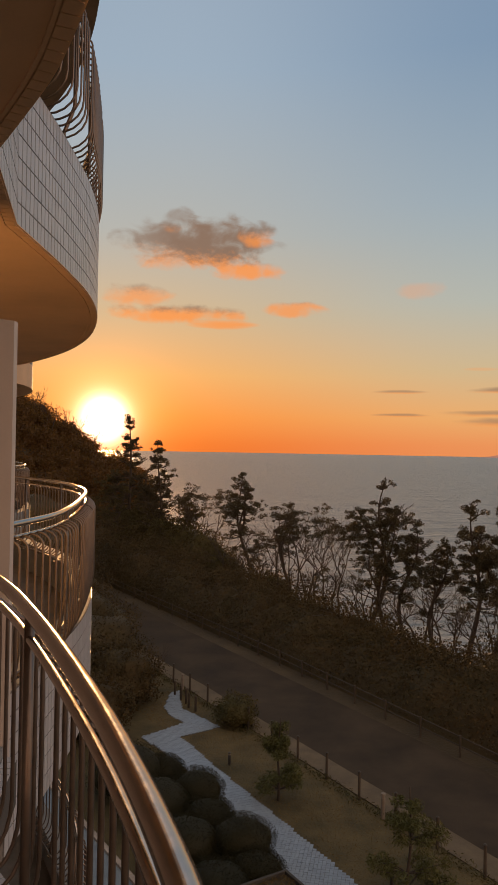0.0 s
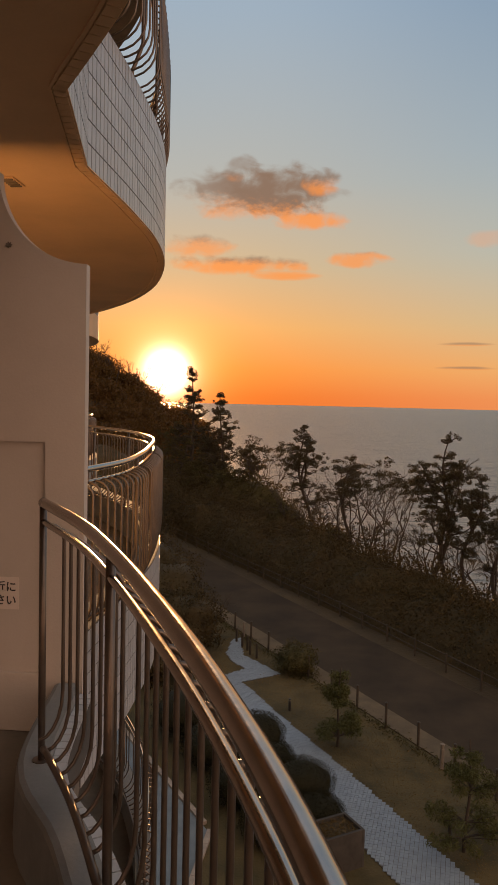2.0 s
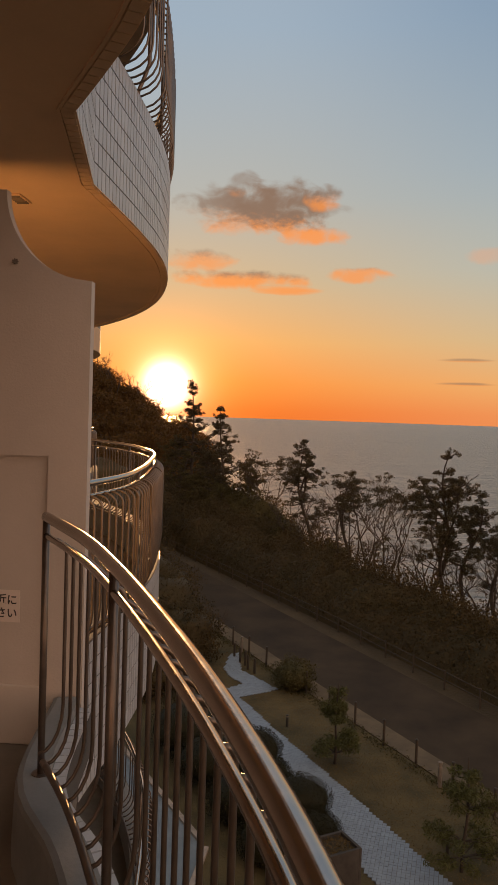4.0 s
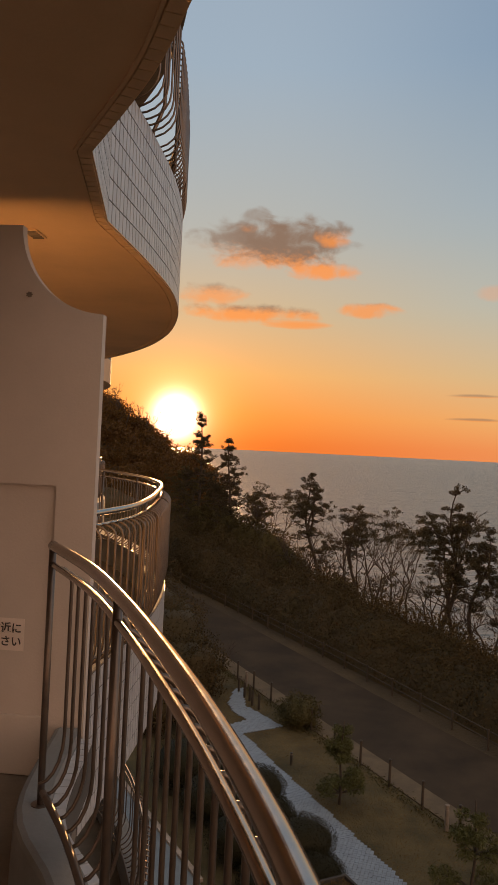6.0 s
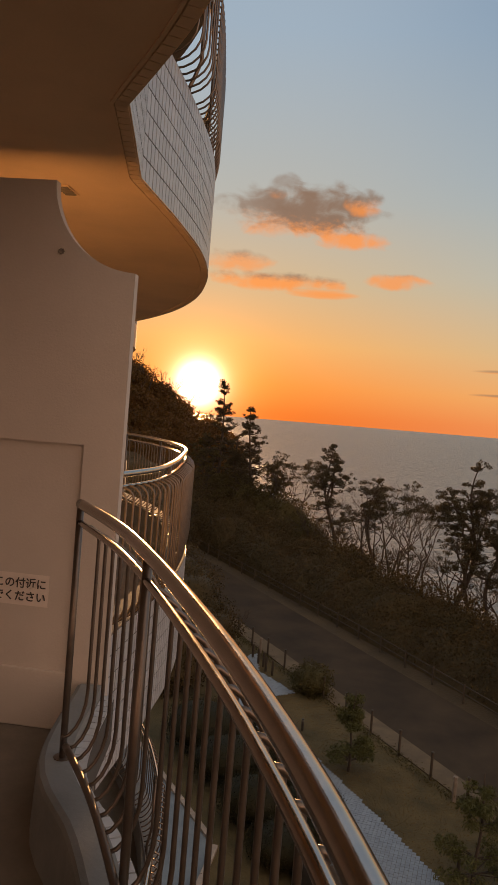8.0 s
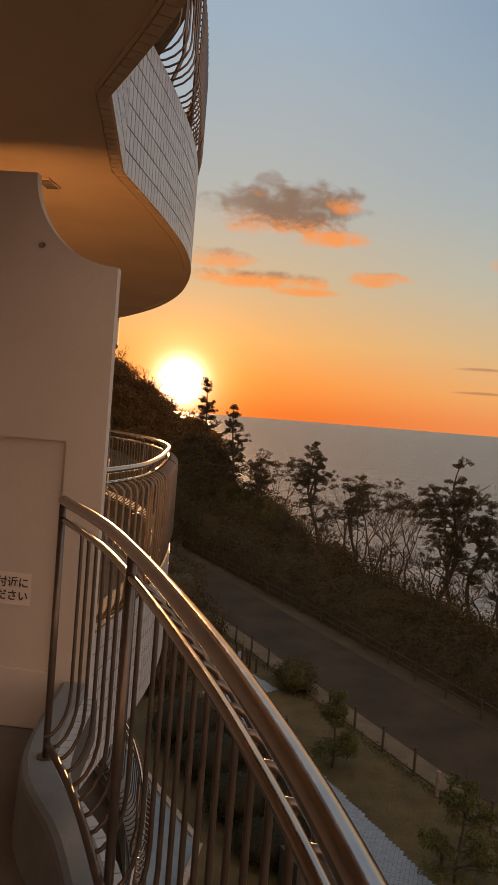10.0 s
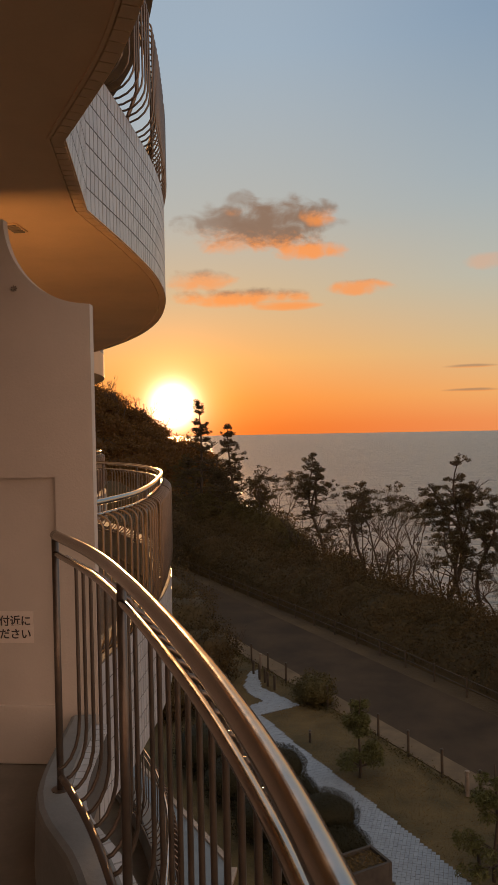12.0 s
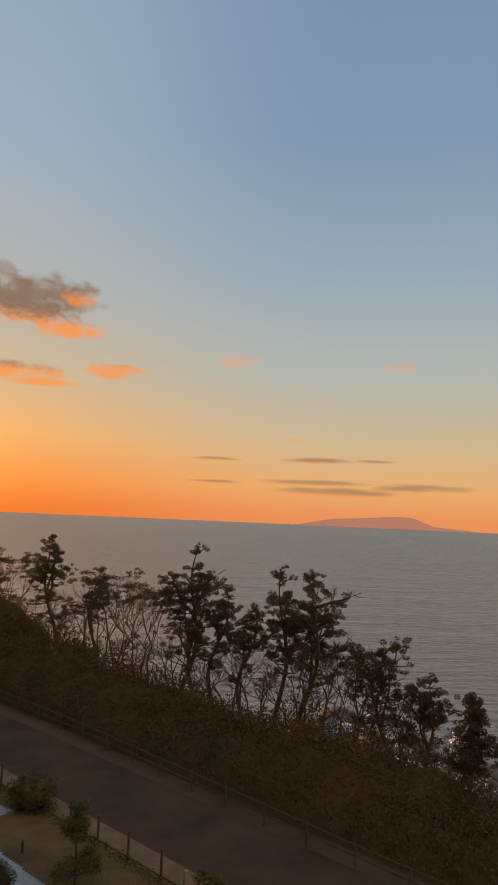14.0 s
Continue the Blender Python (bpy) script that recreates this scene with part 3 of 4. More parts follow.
def twigs(bm, start, way, length, radius, depth, spread=0.7, ends=None):
    """A branch that forks into thinner ones."""
    end = start + way * length
    mid = start.lerp(end, 0.5) + Vector(rng.normal(0, length * 0.07, 3))
    tube(bm, [start, mid, end], [radius, radius * 0.8, radius * 0.6], 4 if depth < 3 else 6, False)
    if depth == 0:
        if ends is not None:
            ends.append(end)
        return
    for _ in range(3 if rng.random() < 0.5 else 2):
        w = (way + Vector(rng.normal(0, spread * 0.6, 3)) + Vector((0, 0, 0.12))).normalized()
        twigs(bm, mid.lerp(end, rng.uniform(0.3, 1.0)), w, length * rng.uniform(0.6, 0.82), radius * 0.62, depth - 1, spread, ends)


def pine(x, y, tip, width, lean=(0, 0), sparse=1.0, start=0.35, label="dark wind-shaped pine on the sea bank", mat=None, narrow=False, arms=()):
    z0 = land(x, y) - 0.1
    h = tip - z0
    root = tagged(empty("pine_tree", (x, y, z0)), label, "tree", "trees along the sea bank")
    bm = bmesh.new()
    line = bent((0, 0, 0), (lean[0], lean[1], h * 0.97), 0.16 if narrow else 0.42 + 0.025 * h, 12)
    r0 = 0.045 + 0.0135 * h
    tube(bm, line, [r0 * (1 - 0.86 * i / 11) for i in range(12)], 8)
    cl = []
    lines = [(line, r0, 1.0)]
    if not narrow:
        for _ in range(2):
            j = int(rng.integers(4, 8))
            w = Vector((rng.normal(0, 0.4) * width * 0.5, rng.normal(0, 0.4) * width * 0.5, 0))
            side = bent(line[j], Vector((line[j].x, line[j].y, h * rng.uniform(0.78, 0.93))) + w, 0.2, 12)
            tube(bm, side, [r0 * 0.55 * (1 - 0.8 * i / 11) for i in range(12)], 7, False)
            lines.append((side, r0 * 0.6, 0.55))
    for ln_, rr, share in lines:
        levels = int((19 if narrow else 9.5) * sparse * share + 2)
        for i in range(levels):
            t = start + (0.985 - start) * min(1, max(0, (i + rng.uniform(-0.6, 0.6)) / max(1, levels - 1)))
            if share < 1:
                t = 0.3 + 0.68 * (t - start) / (1 - start)
            f = min(10.99, t * 11)
            p = ln_[int(f)].lerp(ln_[int(f) + 1], f - int(f))
            k = max(0.0, (t - start) / (1 - start))
            reach = width * 0.5 * share ** 0.5 * (1.05 - 0.95 * k ** (1.3 if narrow else 1.7)) + 0.15
            for _ in range((2 if rng.random() < 0.5 else 3) + (1 if narrow else 0)):
                a = rng.uniform(0, 6.28)
                ln = reach * rng.uniform(0.3, 1.25)
                rise = rng.uniform(-0.2, 0.45) if narrow else rng.uniform(-0.05, 0.75)
                q = p + Vector((math.cos(a) * ln, math.sin(a) * ln, rise * ln))
                m = p.lerp(q, 0.5) + Vector((0, 0, rng.uniform(-0.15, 0.08) * ln))
                tube(bm, [p, m, q], [rr * 0.3, rr * 0.2, rr * 0.09], 5, False)
                for _ in range((3 if narrow else 1) + int((4.0 if narrow else 2.7) * min(1.3, ln))):
                    w = rng.uniform(0.25 if narrow else 0.5, 1.0)
                    e = (p.lerp(m, w * 2) if w < 0.5 else m.lerp(q, w * 2 - 1))
                    o = Vector(rng.normal(0, 0.13 + 0.05 * ln, 3))
                    o.z = abs(o.z) * 0.9
                    tube(bm, [e, e + o], [rr * 0.08, rr * 0.05], 3, False)
                    g = (rng.uniform(0.10, 0.19) if narrow else rng.uniform(0.12, 0.24)) * min(1.3, 0.75 + h * 0.04)
                    cl.append(clump(e + o, g, g * (0.8 if narrow else 0.65), int(52 * (g / 0.16) ** 1.6)))
    for f, dx, dy, rise, tufts in arms:
        p = line[int(f * 11)]
        limb = bent(p, p + Vector((dx, dy, rise)), 0.16, 8)
        tube(bm, limb, [r0 * 0.5 * (1 - 0.1 * i) for i in range(8)], 6, False)
        for q in limb[3:7]:
            w = Vector((dx * 0.5 + rng.normal(0, 0.5), dy * 0.5 + rng.normal(0, 0.5), 0.7)).normalized()
            twigs(bm, q, w, 0.45, r0 * 0.16, 2, 0.8)
        for _ in range(tufts):
            q = limb[int(rng.integers(4, 8))] + Vector(rng.normal(0, 0.16, 3))
            cl.append(clump(q, 0.2, 0.1, 70))
    for _ in range(4):
        cl.append(clump(line[-1] + Vector(rng.normal(0, 0.1, 3)), 0.13, 0.16, 30))
    part("trunk", bm, M_BARK, root, smooth=True)
    leaf_mesh("crown", np.concatenate(cl), 0.13, mat or M_PINE, root, 0.28)
    return root


def bare_tree(x, y, tip, width, leafy=0.0, label="bare crooked broadleaf tree on the sea bank"):
    z0 = land(x, y) - 0.1
    h = tip - z0
    root = tagged(empty("bare_tree", (x, y, z0)), label, "tree", "trees along the sea bank")
    bm = bmesh.new()
    ends = []
    stems = 3
    for k in range(stems):
        a = k * 2.1 + rng.uniform(0, 1)
        foot = Vector((0.15 * math.cos(a), 0.15 * math.sin(a), 0))
        knee = Vector((width * 0.22 * math.cos(a), width * 0.22 * math.sin(a), h * rng.uniform(0.38, 0.5)))
        tube(bm, bent(foot, knee, 0.18, 7), [0.075 - 0.005 * i for i in range(7)], 7, False)
        for _ in range(3):
            w = Vector((math.cos(a) * 0.5 + rng.normal(0, 0.4), math.sin(a) * 0.5 + rng.normal(0, 0.4), 1.0)).normalized()
            twigs(bm, knee, w, h * 0.22, 0.034, 4, 0.75, ends)
    part("trunk", bm, M_BARK, root, smooth=True)
    if leafy > 0:
        crest = max(e.z for e in ends)
        cs = [clump(e, 0.26, 0.11, 34) for e in ends if rng.random() < leafy * (1.5 if e.z > crest * 0.84 else 0.35)]
        if cs:
            leaf_mesh("crown", np.concatenate(cs), 0.14, M_PINE, root, 0.35)
    return root


def shrub(name, x, y, r, h, mat, label, group="", size=0.09, count=1400, rough=0.12, z0=0.0):
    """A shrub: short stems, a dense crown of leaves over a rounded inner mass."""
    root = tagged(empty(name, (x, y, z0)), label, "shrub", group)
    bm = bmesh.new()
    bmesh.ops.create_icosphere(bm, subdivisions=3, radius=1.0)
    for v in bm.verts:
        d = v.co.normalized()
        k = 1 + rough * 1.6 * noise.noise(d * 2.2 + Vector((x, y, 0)))
        v.co = Vector((d.x * r * 0.84 * k, d.y * r * 0.84 * k, h * 0.46 + d.z * h * 0.42 * k))
    part("inner_mass", bm, mat, root, smooth=True)
    count = int(count * 2.2)
    d = rng.normal(size=(count, 3))
    d /= np.linalg.norm(d, axis=1)[:, None]
    k = np.array([1 + rough * 1.6 * noise.noise(Vector(v) * 2.2 + Vector((x, y, 0))) for v in d]) * rng.uniform(0.80, 1.0 + rough * 0.6, count)
    c = np.stack([d[:, 0] * r * k, d[:, 1] * r * k, h * 0.48 + d[:, 2] * h * 0.5 * k], 1)
    leaf_mesh("crown", c[c[:, 2] > 0.02], size * 0.75, mat, root, 0.55)
    return root


# trees along the top of the sea bank
pine(-10.3, 68.2, 13.55, 4.6, (-0.3, 0), 1.0, 0.22, "tall slender dark conifer on the headland", None, True)
pine(-6.9, 63.3, 11.25, 3.8, (-0.5, 0), 1.0, 0.22, "tall slender dark conifer on the headland", None, True)
pine(-8.8, 66.0, 8.6, 3.2, (0.2, 0), 1.0, 0.3)
pine(-4.7, 59.2, 6.6, 3.0, (0.2, 0), 1.4, 0.3, "rounded dark evergreen tree on the sea bank", M_LEAF)
bare_tree(-3.0, 56.6, 7.2, 2.8, 0.7, "round-topped evergreen tree with thin limbs on the sea bank")
pine(0.5, 51.0, 8.9, 2.7, (-0.6, 0.6), 1.25, 0.34, arms=((0.16, -1.7, 0.9, 1.5, 0), (0.22, 0.9, -0.3, 1.6, 1)))
bare_tree(-0.6, 51.8, 5.4, 3.2, 0.05)
bare_tree(2.8, 47.1, 7.5, 3.4, 0.16, "half-bare crooked tree with tufts on the sea bank")
pine(2.7, 47.0, 7.2, 2.6, (0.2, 0), 0.5, 0.6)
bare_tree(4.0, 45.1, 6.8, 2.4, 0.12)
bare_tree(5.3, 43.2, 6.6, 2.8, 0.38, "flat-topped half-bare tree on the sea bank")
pine(6.8, 40.7, 9.1, 2.8, (0.7, -1.1), 1.15, 0.35, arms=((0.8, 0.9, -1.2, 0.9, 5),))
pine(7.6, 39.3, 7.0, 2.6, (0.3, -0.2), 0.8, 0.4)
pine(8.5, 37.9, 7.05, 2.2, (0.2, -0.3), 1.0, 0.42)
pine(9.6, 36.1, 6.3, 2.2, (0.2, 0.0), 1.0, 0.4)
pine(10.5, 34.6, 8.3, 2.3, (0.1, -0.1), 1.25, 0.42)
pine(11.2, 33.4, 8.35, 3.4, (0.45, -0.7), 1.2, 0.36, arms=((0.84, 1.1, -1.7, 0.7, 6), (0.6, 0.9, -1.3, 0.6, 4)))
bare_tree(9.0, 37.2, 4.6, 2.6, 0.1)
bare_tree(11.9, 32.2, 5.0, 2.8, 0.15)
bare_tree(12.9, 30.6, 5.4, 2.6, 0.2)
pine(13.9, 28.9, 5.75, 2.3, (0.1, 0), 1.4, 0.3)
pine(14.7, 27.6, 4.5, 2.0, (0.1, 0), 1.2, 0.35)
pine(15.75, 26.0, 4.1, 1.4, (0, 0), 1.0, 0.3, "small upright dark conifer on the sea bank", None, True)
pine(16.4, 24.9, 3.3, 1.6, (0, 0), 1.1, 0.3)


for x, y, tip, w in ((-12.3, 71.0, 8.4, 4.2), (-10.9, 67.2, 6.6, 4.2), (-9.4, 63.9, 6.0, 3.8), (-8.2, 61.6, 4.8, 3.6), (-6.6, 60.4, 5.0, 3.4)):
    pine(x, y, tip, w, (0.2, 0), 1.5, 0.12, "bushy dark evergreen tree on the headland", M_LEAF)
for x, y, r, h in ((-4.9, 59.0, 2.0, 4.6), (-3.2, 56.6, 1.9, 4.4), (-1.6, 54.4, 1.7, 3.2), (1.6, 49.0, 1.5, 2.8), (-7.0, 61.8, 2.2, 4.4)):
    shrub("evergreen_shrub", x, y, r, h, M_LEAF, "large dark evergreen shrub under the bank trees", "large shrubs along the bank", 0.2, 2600, 0.25, land(x, y) - 0.1)


for k in range(11):
    f = (k + rng.uniform(0.1, 0.9)) / 11
    x, y = -0.5 + 17.0 * f + rng.normal(0, 0.2), 52.0 - 27.5 * f + rng.normal(0, 0.3)
    bare_tree(x, y, land(x, y) + rng.uniform(3.0, 4.8), rng.uniform(1.6, 2.6), 0.04, "slender bare tree among the bank pines")


def bank_top(y):
    return max(1.0, 1.75 + (y - 24) * 0.060) + 1.2 * smooth(33, 28.5, y) * smooth(23.0, 26.5, y)


def brush(name, u0, u1, s0, s1, count, size, mat, label, top, core=0.74):
    """Dense brush: a bumpy inner mass with loose leaves all over it."""
    def hgt(s, u):
        x, y = xy(s, u)
        f = (s - s0) / (s1 - s0)
        prof = min(1.0, max(0.0, f / 0.25)) ** 0.6 * min(1.0, max(0.0, (1 - f) / 0.2)) ** 0.6
        b = 0.86 + 0.30 * noise.noise(Vector((x * 0.28, y * 0.28, 8))) + 0.34 * noise.noise(Vector((x * 0.65, y * 0.65, 1))) + 0.16 * noise.noise(Vector((x * 1.7, y * 1.7, 5)))
        return land(x, y), top(y) * prof * b
    root = tagged(empty(name, (*xy((s0 + s1) / 2, (u0 + u1) / 2), 0)), label, "brush", kind="stuff")
    verts, faces = [], []
    nu, ns = int((u1 - u0) / 0.6), 12
    for i in range(nu + 1):
        for j in range(ns + 1):
            s, u = s0 + (s1 - s0) * j / ns, u0 + (u1 - u0) * i / nu
            g, hh = hgt(s, u)
            verts.append((*xy(s, u), g - 0.1 + hh * core))
    for i in range(nu):
        for j in range(ns):
            a = i * (ns + 1) + j
            faces.append((a, a + 1, a + ns + 2, a + ns + 1))
    me = bpy.data.meshes.new("inner_mass")
    me.from_pydata(verts, [], faces)
    me.materials.append(mat)
    ob = new("inner_mass", me)
    ob.parent, ob.matrix_parent_inverse = root, Matrix.Translation(-root.location)
    pts = []
    for s, u in zip(rng.uniform(s0, s1, count), rng.uniform(u0, u1, count)):
        g, hh = hgt(s, u)
        pts.append((*xy(s, u), g + hh * rng.uniform(core * 0.85, 1.08) + rng.uniform(0, 0.14)))
    lf = leaf_mesh("foliage", pts, size, mat, root, 0.5)
    lf.matrix_parent_inverse = Matrix.Translation(-root.location)
    return root


brush("bank_brush", -62, 8, 20.75, 26.4, 130000, 0.12, M_BRUSH, "dense dark evergreen brush along the sea side of the road", bank_top)
brush("slope_brush", -62, 8, 26.2, 33, 16000, 0.16, M_BRUSH, "dry dark undergrowth on the slope below the trees", lambda y: 0.9, 0.7)

# the wooded headland
crowns = []
while len(crowns) < 340:
    x, y = rng.uniform(-42, -8), rng.uniform(57, 115)
    if su(x, y)[0] < 21.5:
        continue
    r = rng.uniform(1.1, 2.5) * smooth(-9, -17, x)
    if r < 0.35:
        continue
    crowns.append(clump((x, y, land(x, y) + 0.15 + 0.25 * r), r, r * rng.uniform(0.55, 0.85), int(230 * r)))
pts = np.concatenate(crowns)
pts = pts + rng.normal(0, 0.16, pts.shape)
tagged(leaf_mesh("headland_woods", pts, 0.40, M_WOODS, None, 0.5), "dark wooded headland rising behind the road", "woods", kind="stuff")
bm = bmesh.new()
for _ in range(16):
    x, y = rng.uniform(-40, -20), rng.uniform(100, 112)
    twigs(bm, Vector((x, y, land(x, y))), Vector((rng.normal(0, 0.1), 0, 1)).normalized(), 1.8, 0.1, 4, 0.6)
tagged(mesh_ob("headland_twigs", bm, M_BARK), "bare winter treetops on the headland", "woods", kind="stuff")

# ---- the garden ----
for x, y, r, h, label in ((-1.15, 22.4, 0.72, 0.95, "rounded clipped dark shrub beside the path"), (0.2, 19.6, 0.76, 0.95, "rounded clipped dark shrub beside the path"),
                          (-2.3, 23.7, 0.62, 0.85, "rounded clipped dark shrub beside the path"), (-0.75, 21.0, 0.66, 0.8, "rounded clipped dark shrub beside the path"),
                          (0.55, 18.5, 0.62, 0.7, "low clipped dark shrub beside the path"), (-1.3, 19.6, 0.9, 0.9, "low clipped dark shrub beside the path"),
                          (-2.3, 21.6, 1.0, 1.0, "wide clipped dark shrub beside the path"), (-3.4, 23.4, 1.1, 1.2, "wide clipped dark shrub beside the path"),
                          (-0.4, 17.9, 0.8, 0.7, "low clipped dark shrub beside the path")):
    shrub("clipped_shrub", x * 0.98 - 0.06, y * 0.98 - 0.2, r * 1.16, h * 1.27, M_CLIP, label, "clipped shrubs beside the path", 0.05, 4200, 0.06)
for x, y, r, h in ((-5.0, 30.6, 1.7, 2.4), (-6.6, 33.5, 2.3, 3.2), (-8.6, 37.5, 2.8, 4.0), (-11.0, 42.0, 3.4, 5.0), (-5.6, 27.2, 1.6, 2.2), (-8.0, 30.0, 2.4, 3.2), (-13.5, 48.5, 4.0, 6.0), (-15.5, 56.0, 4.5, 7.5)):
    shrub("evergreen_shrub", x, y, r, h, M_BRUSH, "large dark evergreen shrub beside the road", "large shrubs beside the road", 0.14, 3600, 0.22)
shrub("garden_bush", -0.15, 28.3, 0.78, 1.15, M_DRY, "loose olive-brown bush on the lawn", "", 0.10, 1800, 0.3)
bm = bmesh.new()
for a in range(3):
    twigs(bm, Vector((0, 0, 0)), Vector((0.4 * math.cos(a * 2.1), 0.4 * math.sin(a * 2.1), 1)).normalized(), 0.75, 0.03, 4, 0.8)
tw = mesh_ob("twiggy_shrub", bm, M_BARK)
tw.location = (-4.0, 32.6, 0)
tagged(tw, "bare twiggy winter shrub beside the road", "shrub")


def young_pine(x, y, h, width):
    root = tagged(empty("young_pine", (x, y, 0.0)), "young bushy green pine on the lawn", "tree", "young pines on the lawn")
    bm = bmesh.new()
    line = bent((0, 0, 0), (0.05, 0, h), 0.06, 8)
    tube(bm, line, [0.045 - 0.004 * i for i in range(8)], 7)
    cl = []
    for i in range(5):
        t = 0.22 + 0.75 * i / 4
        p = line[min(7, int(t * 7))]
        for k in range(8 if i < 4 else 3):
            a = rng.uniform(0, 6.28)
            ln = width * 0.5 * (1.1 - 0.75 * i / 4) * rng.uniform(0.6, 1.05)
            q = p + Vector((math.cos(a) * ln, math.sin(a) * ln, 0.25 * ln))
            tube(bm, [p, p.lerp(q, 0.5), q], [0.018, 0.013, 0.007], 5, False)
            cl += [clump(q, 0.19, 0.15, 130), clump(p.lerp(q, 0.6), 0.17, 0.13, 90)]
    part("trunk", bm, M_BARK, root, smooth=True)
    leaf_mesh("crown", np.concatenate(cl), 0.13, M_YOUNG, root, 0.17)
    return root


young_pine(1.2, 22.3, 2.5, 1.25)
young_pine(3.95, 17.3, 2.75, 2.0)


def fence_post(x, y):
    root = tagged(empty("fence_post", (x, y, 0.03)), "thin dark post of the rope fence at the lawn edge", "post", "fence posts along the lawn")
    bm = bmesh.new()
    tube(bm, [(0, 0, -0.1), (0, 0, 0.84)], 0.042, 8)
    part("shaft", bm, M_WOOD, root)
    bm = bmesh.new()
    tube(bm, [(0, 0, 0.83), (0, 0, 0.85), (0, 0, 0.87)], [0.047, 0.047, 0.02], 8)
    part("cap", bm, M_DARK, root)
    return root


us = [-15.65 - 1.585 * k for k in range(-5, 12)]
first = None
for u in us:
    x, y = xy(14.82, u)
    if first is None:
        first = fence_post(x, y)
    else:
        copy_thing(first, Matrix.Translation((x, y, 0.03)))
pts = [(*xy(14.72 + rng.normal(0, 0.13), u), 0.03 + abs(rng.normal(0, 0.09))) for u in rng.uniform(-34, -8, 3600)]
tagged(leaf_mesh("weeds", pts, 0.11, M_DRY, None, 0.25), "dry weeds along the foot of the fence", "weeds", kind="stuff")
pts = [(*xy(s, u), 0.035 + abs(rng.normal(0, 0.015))) for s, u in zip(rng.uniform(12.0, 14.7, 16000), rng.uniform(-29, -9, 16000))]
tagged(leaf_mesh("dry_grass", pts, 0.06, M_STRAW, None, 0.2), "short dry grass on the lawn", "grass", kind="stuff")


def bollard(x, y, h, r, mat, label):
    root = tagged(empty("garden_light", (x, y, 0.03)), label, "garden light", "lights on the lawn")
    bm = bmesh.new()
    tube(bm, [(0, 0, -0.05), (0, 0, h * 0.8)], r, 12)
    part("shaft", bm, mat, root)
    bm = bmesh.new()
    tube(bm, [(0, 0, h * 0.8), (0, 0, h * 0.93)], r * 0.8, 12)
    part("lens", bm, M_CONC, root)
    bm = bmesh.new()
    tube(bm, [(0, 0, h * 0.93), (0, 0, h * 0.98), (0, 0, h)], [r * 1.1, r * 1.1, r * 0.5], 12)
    part("cap", bm, mat, root)


bollard(4.15, 21.3, 0.74, 0.062, M_CONC, "stout grey garden light beside the fence")
bollard(-0.3, 24.75, 0.42, 0.045, M_DARK, "small dark garden light on the lawn")
bollard(3.75, 17.95, 0.42, 0.045, M_DARK, "small dark garden light on the lawn")
bollard(-2.5, 32.3, 0.7, 0.06, M_CONC, "stout grey garden light beside the path")

for x, y in ((-2.75, 31.6), (-2.45, 31.0), (-2.2, 30.6), (-2.05, 30.1), (-1.75, 29.7)):
    pb = tagged(empty("path_post", (x, y, 0.0)), "short dark timber post beside the path", "post", "short posts beside the path")
    bm = bmesh.new()
    tube(bm, [(0, 0, 0), (0, 0, 0.62), (0, 0, 0.64)], [0.05, 0.05, 0.03], 8)
    part("shaft", bm, M_WOOD, pb)

# square planter with dry soil
pl = tagged(empty("planter", (0.72, 16.42, 0.0)), "dark rectangular concrete planter filled with dry grass", "planter")
ang = math.atan2(RD.y, RD.x)
bm = bmesh.new()
for x0, x1, y0, y1 in ((-0.4, 0.4, -0.75, -0.68), (-0.4, 0.4, 0.68, 0.75), (-0.4, -0.33, -0.68, 0.68), (0.33, 0.4, -0.68, 0.68)):
    box(bm, x0, x1, y0, y1, 0.0, 0.9, 0.008)
part("shell", bm, M_STONE, pl)
bm = bmesh.new()
box(bm, -0.33, 0.33, -0.68, 0.68, 0.02, 0.82)
part("soil", bm, M_EARTH, pl)
pts = [(rng.uniform(-0.31, 0.31), rng.uniform(-0.66, 0.66), 0.82 + abs(rng.normal(0, 0.03))) for _ in range(700)]
leaf_mesh("grass", pts, 0.09, M_STRAW, pl, 0.2)
pl.rotation_euler = (0, 0, ang)

# paved terrace under the balconies, with pale edging stones
TERRACE = [(-6.6, 24.15), (-2.1, 17.4), (-2.35, 14.2), (-3.2, 11.5), (-7.5, 11.5), (-7.5, 24.0)]
bm = bmesh.new()
tops = [bm.verts.new((x, y, 0.05)) for x, y in TERRACE]
lows = [bm.verts.new((x, y, -0.1)) for x, y in TERRACE]
bm.faces.new(tops[::-1])
for i in range(len(TERRACE)):
    bm.faces.new((tops[i], tops[i - 1], lows[i - 1], lows[i]))
bmesh.ops.recalc_face_normals(bm, faces=bm.faces[:])
tagged(mesh_ob("terrace", bm, M_TERRACE), "blue-grey paved terrace below the balconies", "terrace", kind="structure")
edging = tagged(empty("terrace_edging", (*TERRACE[0], 0.0)), "pale stone edging round the paved terrace", "edging", kind="structure")
for i in range(3):
    a, b = Vector((*TERRACE[i], 0)), Vector((*TERRACE[i + 1], 0))
    way = (b - a).normalized()
    for k in range(int((b - a).length / 0.6)):
        bm = bmesh.new()
        box(bm, 0.004, 0.596, -0.02, 0.12, -0.05, 0.12, 0.008)
        ob = part("stone", bm, M_EDGE, edging)
        ob.matrix_local = Matrix.Translation(a + way * 0.6 * k - Vector((*TERRACE[0], 0))) @ Matrix.Rotation(math.atan2(way.y, way.x), 4, "Z")

